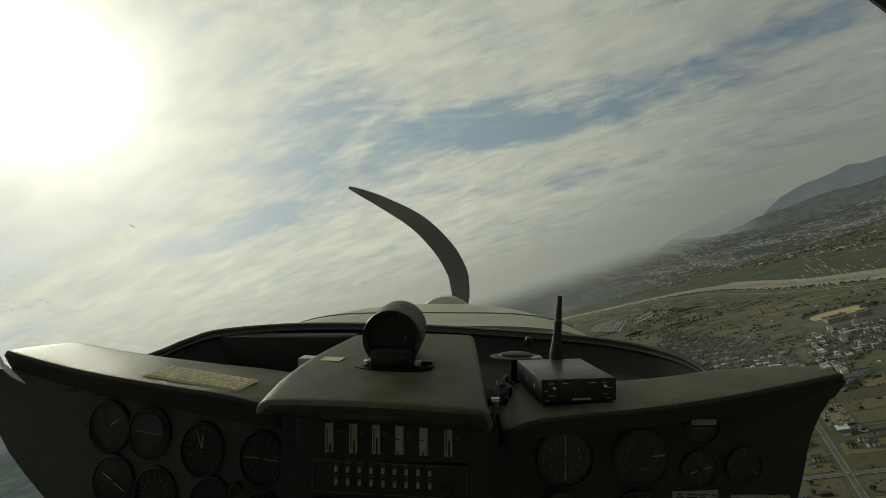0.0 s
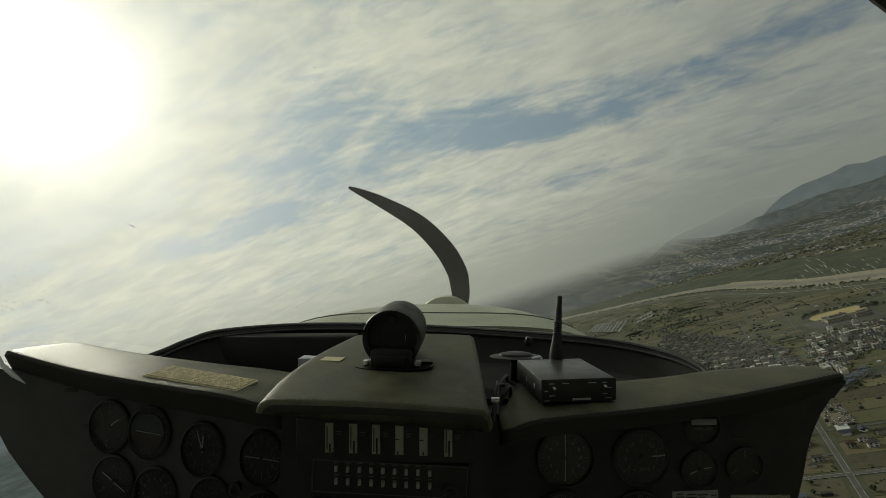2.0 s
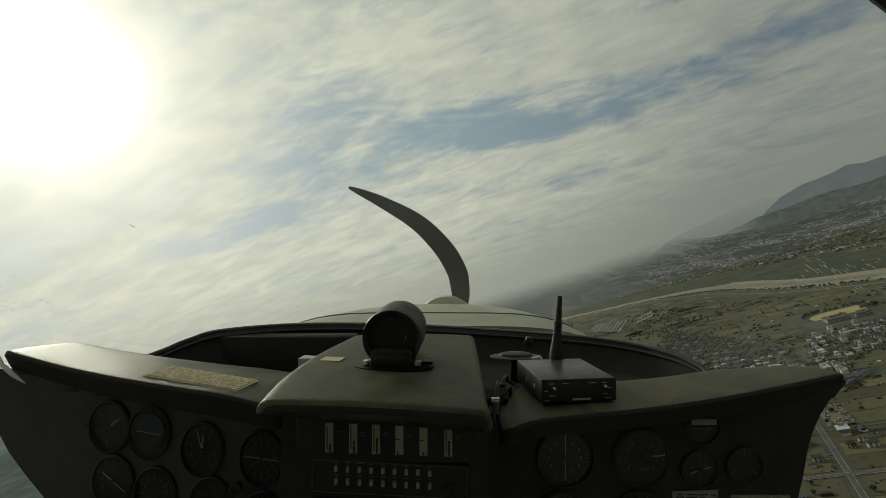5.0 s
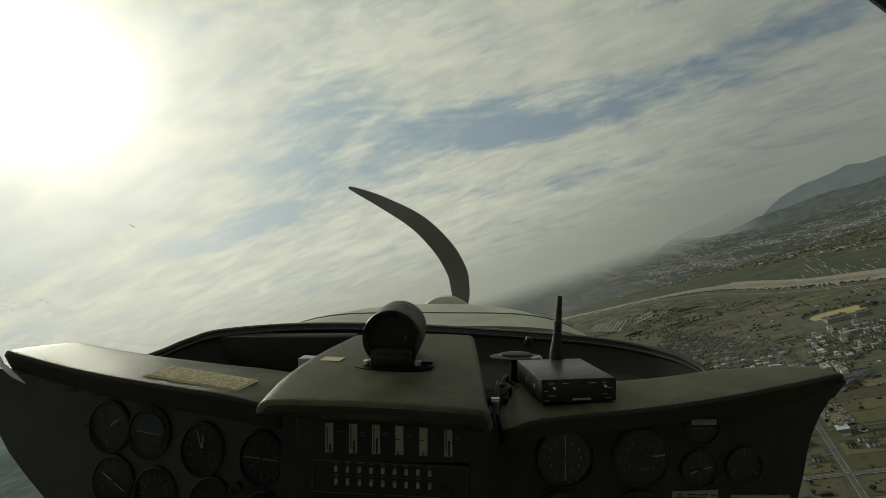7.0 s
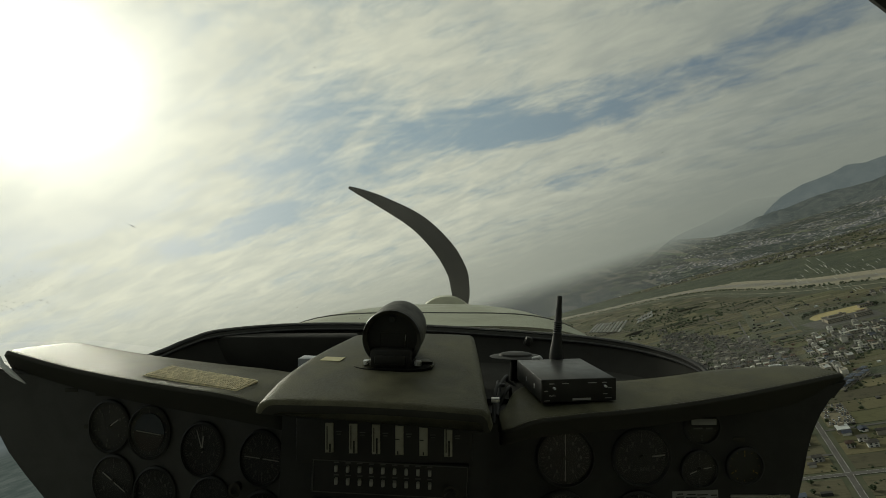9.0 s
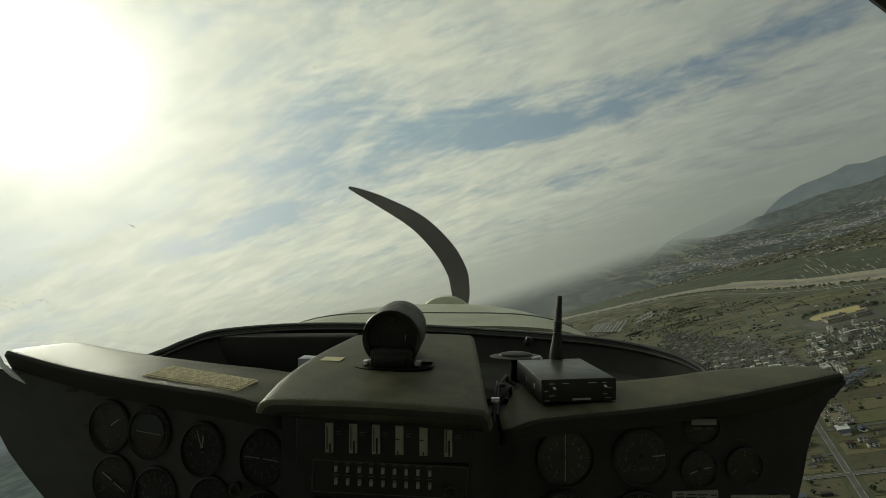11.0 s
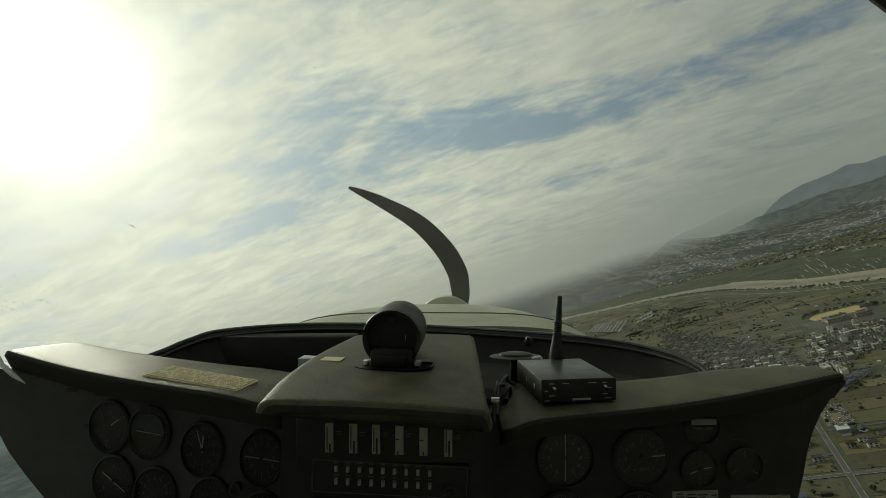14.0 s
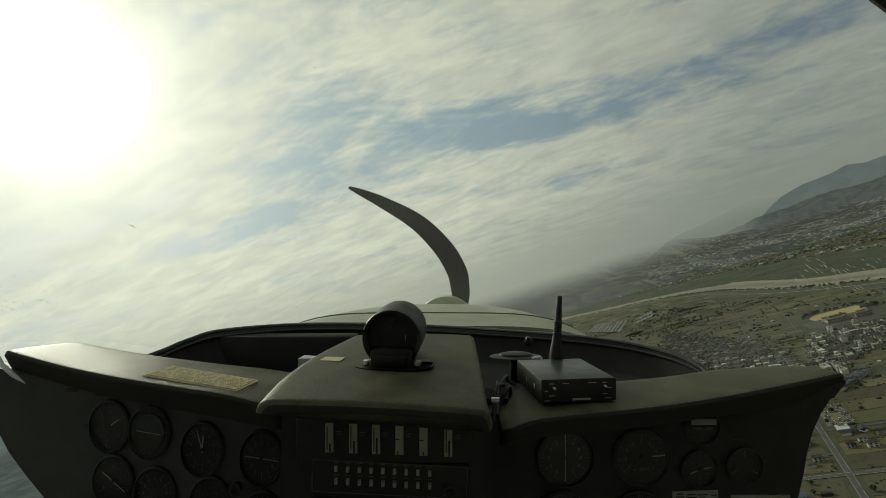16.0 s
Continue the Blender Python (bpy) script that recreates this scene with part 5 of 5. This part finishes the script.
# greenhouses beyond the fields
for (ax, ay), (bx, by), (cx, cy), (dx, dy), across, along in (((453, 1785), (490, 1559), (598, 1775), (534, 1944), 9, 3), ((569, 1621), (644, 1675), (709, 1826), (614, 1747), 5, 2)):
    for i in range(across):
        for k in range(along):
            p, q = (i + 0.5) / across, (k + 0.5) / along
            x, y = (ax * (1 - p) + bx * p) * (1 - q) + (dx * (1 - p) + cx * p) * q, (ay * (1 - p) + by * p) * (1 - q) + (dy * (1 - p) + cy * p) * q
            tunnel = thing("greenhouse", "long pale plastic tunnel greenhouse among fields", "greenhouse", pose(x, y, 0, 0, 0, GRID_TURN), "greenhouses in rows")
            half = rng.uniform(26, 38)
            part("film", loft([[Vector((4.6 * math.cos(a), yy, 3.6 * math.sin(a))) for a in (math.pi * j / 8 for j in range(9))] for yy in (-half, half)], closed=False), FILM, tunnel)


# ---- trees ----
def tree_model(seed, size):
    r = random.Random(seed)
    ob = thing("tree", "dark green broad-leaved tree", "tree", Matrix.Identity(4), "trees of the valley")
    wood = rod(0.35 * size / 6, 0.16 * size / 6, size * 0.55, pose(0, 0, 0), 7)
    for k in range(5):
        rod(0.14, 0.05, size * 0.4, pose(0, 0, size * (0.3 + 0.05 * k), 38, 0, 72 * k), 5, wood)
    part("trunk", wood, BARK, ob)
    verts, faces = [], []
    for _ in range(150):
        a, t = r.uniform(0, 2 * math.pi), r.uniform(-1, 1)
        rad = size * 0.42 * r.uniform(0.55, 1.0) * (1 + 0.25 * math.sin(3 * a + seed))
        c = Vector((rad * math.cos(a) * math.sqrt(1 - t * t), rad * math.sin(a) * math.sqrt(1 - t * t), size * 0.62 + size * 0.34 * t * r.uniform(0.7, 1)))
        s = size * r.uniform(0.07, 0.13)
        q = Euler((r.uniform(-1, 1), r.uniform(-1, 1), r.uniform(0, 6))).to_matrix()
        b = len(verts)
        verts += [c + q @ Vector(p) * s for p in ((-1, -0.7, 0), (0.9, -0.8, 0.2), (1, 0.8, -0.1), (-0.8, 0.9, 0.15), (0, 0, 0.55))]
        faces += [(b, b + 1, b + 4), (b + 1, b + 2, b + 4), (b + 2, b + 3, b + 4), (b + 3, b, b + 4)]
    data = bpy.data.meshes.new("crown")
    data.from_pydata(verts, [], faces)
    data.materials.append(LEAF)
    crown = new("crown", data)
    crown.parent = ob
    return ob


trees = [tree_model(k, (4.5, 5.5, 7, 8.5)[k]) for k in range(4)]
for k, ob in enumerate(trees):
    ob.matrix_world = Matrix.Translation((668 + 5 * k, 1008 + 4 * k, 0))
places = [(672 + 6.6 * k + rng.uniform(-3, 3), 1018 - 0.014 * (k - 4) ** 2 * 12 + rng.uniform(-3, 3)) for k in range(17)]
places += [(770 + rng.uniform(-6, 12), 900 + 9 * k) for k in range(14)]
for p in dense_river[::2]:
    for _ in range(2):
        if 900 < p[1] < 2500:
            d = rng.uniform(44, 60)
            places.append((p[0] - d * 0.95 + rng.uniform(-6, 6), p[1] - d * 0.1 + rng.uniform(-30, 30)))
places += [tuple(spot(rng.uniform(-110, 380), rng.uniform(-60, 260)))[:2] for _ in range(90)]
for k, (x, y) in enumerate(places):
    if use(*to_grid(x, y)) == "road":
        continue
    copy_thing(rng.choice(trees if k < 30 else trees[:2]), pose(x, y, 0, 0, 0, rng.uniform(0, 360)))


def woods(name, seed, count, test, spread, size):
    """Far woods as one mesh of leafy clumps."""
    r = random.Random(seed)
    verts, faces = [], []
    for _ in range(count):
        x, y = spread(r)
        if not test(x, y):
            continue
        s = r.uniform(*size)
        b = len(verts)
        verts.append((x, y, s * r.uniform(0.9, 1.3)))
        for k in range(6):
            a = math.pi / 3 * k + r.uniform(-0.3, 0.3)
            verts.append((x + s * r.uniform(0.6, 1.0) * math.cos(a), y + s * r.uniform(0.6, 1.0) * math.sin(a), s * r.uniform(0.35, 0.75)))
        for k in range(6):
            a = math.pi / 3 * k
            verts.append((x + s * 0.7 * math.cos(a), y + s * 0.7 * math.sin(a), 0))
        for k in range(6):
            j = (k + 1) % 6
            faces += [(b, b + 1 + k, b + 1 + j), (b + 1 + k, b + 7 + k, b + 7 + j, b + 1 + j)]
    data = bpy.data.meshes.new(name)
    data.from_pydata(verts, [], faces)
    data.materials.append(LEAF)
    tagged(new(name, data), "dark scattered woods and scrub across the valley", "woods", kind="stuff")


def bank_spot(r):
    p = r.choice(dense_river)
    d = r.uniform(55, 430)
    return p[0] + d + r.uniform(-20, 20), p[1] + 0.2 * d + r.uniform(-40, 40)


def near_bank(r):
    p = r.choice(dense_river)
    d = r.uniform(44, 62)
    return p[0] - d * 0.95 + r.uniform(-4, 4), p[1] - d * 0.1 + r.uniform(-30, 30)


woods("bank_trees", 16, 420, lambda x, y: 900 < y < 3000, near_bank, (1.6, 4.0))
woods("bank_scrub", 11, 1900, lambda x, y: -420 < river_side(x, y) < -60, bank_spot, (0.7, 2.0))


def valley_spot(r):
    a, d = radians(r.uniform(-50, 60)), r.uniform(700, 4350)
    return d * math.sin(a), d * math.cos(a)


def wooded(x, y):
    u, v = to_grid(x, y)
    return not -430 < river_side(x, y) < 245 and not (-420 < u < 900 and -140 < v < 500) and noise.noise(Vector((x / 260, y / 130, 3))) > -0.02


woods("far_woods", 12, 16000, wooded, valley_spot, (2.5, 6))


def town_spot(r):
    x, y, _ = spot(r.uniform(120, 640), r.uniform(-240, 330))
    return x, y


woods("garden_shrubs", 13, 6000, lambda x, y: use(*to_grid(x, y)) == "town", town_spot, (0.8, 2.6))


def near_spot(r):
    x, y, _ = spot(r.uniform(-110, 200), r.uniform(-60, 120))
    return x, y


woods("field_hedges", 15, 1500, lambda x, y: use(*to_grid(x, y)) == "field" and noise.noise(Vector((x / 30, y / 14, 5))) > 0.22, near_spot, (0.5, 1.7))
woods("hedges", 14, 1500, lambda x, y: use(*to_grid(x, y)) == "field" and noise.noise(Vector((x / 60, y / 25, 8))) > 0.25, town_spot, (0.7, 1.8))

lines = random.Random(44)
HEDGE_ROWS = []
while len(HEDGE_ROWS) < 150:
    u, v = to_grid(lines.uniform(480, 860), lines.uniform(860, 1650))
    if use(u, v) == "field":
        HEDGE_ROWS.append((u, v, lines.uniform(14, 60), lines.random() < 0.7))


def hedge_row_spot(r):
    u, v, reach, level = r.choice(HEDGE_ROWS)
    a, b = r.uniform(-reach / 2, reach / 2), r.uniform(-1.2, 1.2)
    x, y, _ = spot(u + (b if level else a), v + (a if level else b))
    return x, y


woods("hedge_rows", 17, 3400, lambda x, y: use(*to_grid(x, y)) == "field", hedge_row_spot, (0.8, 2.4))

# ---- parked cars ----
def car_model(material, name="parked_car"):
    ob = thing(name, "small parked kei car in a gravel yard", "car", Matrix.Identity(4), "cars parked in the yard")
    bm = box((1.48, 3.4, 0.62), (0, 0, 0.60), 0.15, segments=1)
    part("body", bm, material, ob)
    cab = box((1.34, 2.1, 0.6), (0, -0.25, 1.18), 0.2, segments=1)
    part("cab", cab, PANES, ob)
    for x in (-0.66, 0.66):
        for y in (-1.1, 1.1):
            part("wheel", rod(0.29, 0.29, 0.2, pose(x - 0.1, y, 0.29, 0, 90, 0), 10), RUBBER, ob)
    return ob


fleet = [car_model(m) for m in CARS]
count = 0
for row in range(12):
    for k in range(9):
        if rng.random() < 0.34 or 3 < row < 7 and 2 < k < 6:
            continue
        m = Matrix.Translation(spot(51 + 5.2 * row, 10.5 + 2.5 * k + (row % 2))) @ pose(0, 0, 0.62, 0, 0, GRID_TURN + rng.choice((0, 180, 6, -5)))
        if count < 4:
            fleet[count].matrix_world = m
        else:
            copy_thing(rng.choice((fleet[0], fleet[0], fleet[0], fleet[2], *fleet)), m)
        count += 1


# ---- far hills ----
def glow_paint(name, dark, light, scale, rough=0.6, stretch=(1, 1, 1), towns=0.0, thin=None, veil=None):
    """Far land that glows, with haze painted into its colour; thin fades it by height and by how far east it lies, veil
    is a paler haze tone taken on to the west.
    """
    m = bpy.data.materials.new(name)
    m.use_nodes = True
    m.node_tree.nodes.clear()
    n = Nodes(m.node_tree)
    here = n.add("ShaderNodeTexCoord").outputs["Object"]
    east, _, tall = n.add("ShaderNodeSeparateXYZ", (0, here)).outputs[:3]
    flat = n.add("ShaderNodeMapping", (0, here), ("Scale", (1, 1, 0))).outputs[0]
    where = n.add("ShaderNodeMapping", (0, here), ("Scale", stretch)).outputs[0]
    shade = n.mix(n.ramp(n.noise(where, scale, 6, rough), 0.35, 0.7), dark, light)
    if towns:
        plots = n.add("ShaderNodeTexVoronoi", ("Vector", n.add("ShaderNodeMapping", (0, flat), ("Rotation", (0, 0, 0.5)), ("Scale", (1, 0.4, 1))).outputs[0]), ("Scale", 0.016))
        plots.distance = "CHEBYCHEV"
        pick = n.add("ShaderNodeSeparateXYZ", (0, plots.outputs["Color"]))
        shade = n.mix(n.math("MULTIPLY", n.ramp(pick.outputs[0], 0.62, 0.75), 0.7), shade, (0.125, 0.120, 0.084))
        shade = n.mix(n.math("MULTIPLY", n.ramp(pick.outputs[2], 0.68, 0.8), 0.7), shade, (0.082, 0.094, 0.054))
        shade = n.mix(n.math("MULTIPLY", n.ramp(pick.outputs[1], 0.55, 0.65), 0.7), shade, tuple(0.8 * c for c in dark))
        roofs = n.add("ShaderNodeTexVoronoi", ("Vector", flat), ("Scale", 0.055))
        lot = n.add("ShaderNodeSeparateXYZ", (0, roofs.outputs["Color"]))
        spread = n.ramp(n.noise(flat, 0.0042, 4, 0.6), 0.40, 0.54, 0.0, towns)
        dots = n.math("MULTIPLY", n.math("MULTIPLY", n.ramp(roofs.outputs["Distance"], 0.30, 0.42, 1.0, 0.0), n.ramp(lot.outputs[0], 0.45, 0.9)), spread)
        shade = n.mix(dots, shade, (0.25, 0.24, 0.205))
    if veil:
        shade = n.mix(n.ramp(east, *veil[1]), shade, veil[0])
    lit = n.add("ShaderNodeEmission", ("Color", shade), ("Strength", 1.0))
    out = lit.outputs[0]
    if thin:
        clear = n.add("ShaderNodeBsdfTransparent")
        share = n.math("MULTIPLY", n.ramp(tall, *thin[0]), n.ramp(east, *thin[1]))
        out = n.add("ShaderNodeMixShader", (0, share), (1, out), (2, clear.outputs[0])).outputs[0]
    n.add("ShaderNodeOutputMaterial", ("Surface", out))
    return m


# the backdrops glow, and the haze over them is mixed into that colour
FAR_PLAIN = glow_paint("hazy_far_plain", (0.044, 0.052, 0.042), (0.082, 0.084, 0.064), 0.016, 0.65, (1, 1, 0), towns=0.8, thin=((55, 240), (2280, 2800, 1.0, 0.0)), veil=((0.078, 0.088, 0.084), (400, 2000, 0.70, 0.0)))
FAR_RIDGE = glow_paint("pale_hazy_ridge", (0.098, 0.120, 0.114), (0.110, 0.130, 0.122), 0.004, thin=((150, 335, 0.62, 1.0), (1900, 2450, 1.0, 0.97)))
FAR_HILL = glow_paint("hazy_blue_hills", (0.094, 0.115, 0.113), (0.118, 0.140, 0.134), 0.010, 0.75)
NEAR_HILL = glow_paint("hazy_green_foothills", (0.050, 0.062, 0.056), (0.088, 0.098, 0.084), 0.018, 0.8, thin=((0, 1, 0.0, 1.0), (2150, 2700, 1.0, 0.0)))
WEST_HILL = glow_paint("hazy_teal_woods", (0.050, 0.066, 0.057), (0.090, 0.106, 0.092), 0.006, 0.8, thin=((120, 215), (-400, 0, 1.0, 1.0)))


def backdrop(name, radius, profile, foot, material, label, seed, jag):
    """Far land as a band of relief all round; profile is (bearing, height over eye level in degrees)."""
    rings = [[], [], []]
    for k in range(2161):
        b = -180 + k / 6
        up = np.interp(b, [p[0] for p in profile], [p[1] for p in profile])
        up += jag * noise.noise(Vector((b * 0.23, seed, 0))) + jag * 0.5 * noise.noise(Vector((b * 0.8, seed, 4))) + jag * 0.3 * noise.noise(Vector((b * 2.9, seed, 8))) + jag * 0.3 * noise.noise(Vector((b * 7.3, seed, 2)))
        for ring, share in zip(rings, (0, 0.5, 1)):
            r = foot + (radius - foot) * share
            z = HEIGHT + radius * math.tan(radians(up))
            ring.append(Vector((r * math.sin(radians(b)), r * math.cos(radians(b)), -6 + (z + 6) * share ** 1.5)))
    bm = loft(rings, closed=False)
    ob = land(name, bm, material, label, "hills")
    return ob


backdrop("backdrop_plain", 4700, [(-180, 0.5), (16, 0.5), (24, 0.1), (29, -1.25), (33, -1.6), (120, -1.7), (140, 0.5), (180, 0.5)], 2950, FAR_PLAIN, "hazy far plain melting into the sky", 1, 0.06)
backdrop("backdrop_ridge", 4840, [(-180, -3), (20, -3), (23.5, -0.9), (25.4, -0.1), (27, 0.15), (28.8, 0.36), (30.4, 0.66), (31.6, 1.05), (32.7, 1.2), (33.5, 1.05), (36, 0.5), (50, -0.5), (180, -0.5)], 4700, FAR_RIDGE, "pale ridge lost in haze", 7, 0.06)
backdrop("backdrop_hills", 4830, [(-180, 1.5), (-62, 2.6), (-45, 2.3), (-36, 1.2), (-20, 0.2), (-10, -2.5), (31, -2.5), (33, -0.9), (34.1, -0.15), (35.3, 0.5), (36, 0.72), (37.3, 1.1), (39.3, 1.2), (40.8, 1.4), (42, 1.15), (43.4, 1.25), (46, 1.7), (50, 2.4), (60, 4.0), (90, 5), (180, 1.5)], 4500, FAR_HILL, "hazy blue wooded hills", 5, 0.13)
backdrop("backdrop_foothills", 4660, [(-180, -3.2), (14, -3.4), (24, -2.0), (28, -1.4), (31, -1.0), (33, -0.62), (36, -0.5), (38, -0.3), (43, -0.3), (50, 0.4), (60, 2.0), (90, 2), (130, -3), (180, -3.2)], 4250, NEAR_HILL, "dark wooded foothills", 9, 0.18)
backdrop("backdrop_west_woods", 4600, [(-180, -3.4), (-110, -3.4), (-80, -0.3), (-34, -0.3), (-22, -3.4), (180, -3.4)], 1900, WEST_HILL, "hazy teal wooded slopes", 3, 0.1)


def plain_height(bearing, r):
    """The height of the rising far plain."""
    top = HEIGHT + 4700 * math.tan(radians(np.interp(bearing, (16, 24, 29, 33, 120), (0.5, 0.1, -1.25, -1.6, -1.7))))
    return float(np.interp((r - 2950) / 1750, (0, 0.5, 1), (-6, -6 + (top + 6) * 0.354, top)))


def far_scatter(name, seed, count, size, squat, material, label, category, gate, low):
    """Specks of far building or wood on the rising plain, as one mesh."""
    r = random.Random(seed)
    verts, faces = [], []
    for _ in range(count):
        b, d = 22 + 28 * r.random() ** 0.7, 2960 + 1650 * r.random() ** 1.2
        x, y = d * math.sin(radians(b)), d * math.cos(radians(b))
        if noise.noise(Vector((x / 240, y / 420, gate))) < low:
            continue
        z = plain_height(b, d) - 0.5
        if z > 90 and b < 28:
            continue
        w, e, h = r.uniform(*size), r.uniform(*size), r.uniform(*size) * squat
        if r.random() < 0.06:
            w *= 2.5
        c, q = math.cos(seed + 0.9 * (r.random() > 0.5)), math.sin(seed + 0.9)
        at = len(verts)
        for k, (px, py) in enumerate(((-1, -1), (1, -1), (1, 1), (-1, 1))):
            verts.append((x + px * w * c - py * e * q, y + px * w * q + py * e * c, z))
            verts.append((x + 0.8 * (px * w * c - py * e * q), y + 0.8 * (px * w * q + py * e * c), z + h * r.uniform(0.8, 1.2)))
        faces += [(at, at + 2, at + 3, at + 1), (at + 2, at + 4, at + 5, at + 3), (at + 4, at + 6, at + 7, at + 5), (at + 6, at, at + 1, at + 7), (at + 1, at + 3, at + 5, at + 7)]
    data = bpy.data.meshes.new(name)
    data.from_pydata(verts, [], faces)
    data.materials.append(material)
    tagged(new(name, data), label, category, kind="stuff")


# woods, walls and roofs that glow in haze tones, though nothing there is lit
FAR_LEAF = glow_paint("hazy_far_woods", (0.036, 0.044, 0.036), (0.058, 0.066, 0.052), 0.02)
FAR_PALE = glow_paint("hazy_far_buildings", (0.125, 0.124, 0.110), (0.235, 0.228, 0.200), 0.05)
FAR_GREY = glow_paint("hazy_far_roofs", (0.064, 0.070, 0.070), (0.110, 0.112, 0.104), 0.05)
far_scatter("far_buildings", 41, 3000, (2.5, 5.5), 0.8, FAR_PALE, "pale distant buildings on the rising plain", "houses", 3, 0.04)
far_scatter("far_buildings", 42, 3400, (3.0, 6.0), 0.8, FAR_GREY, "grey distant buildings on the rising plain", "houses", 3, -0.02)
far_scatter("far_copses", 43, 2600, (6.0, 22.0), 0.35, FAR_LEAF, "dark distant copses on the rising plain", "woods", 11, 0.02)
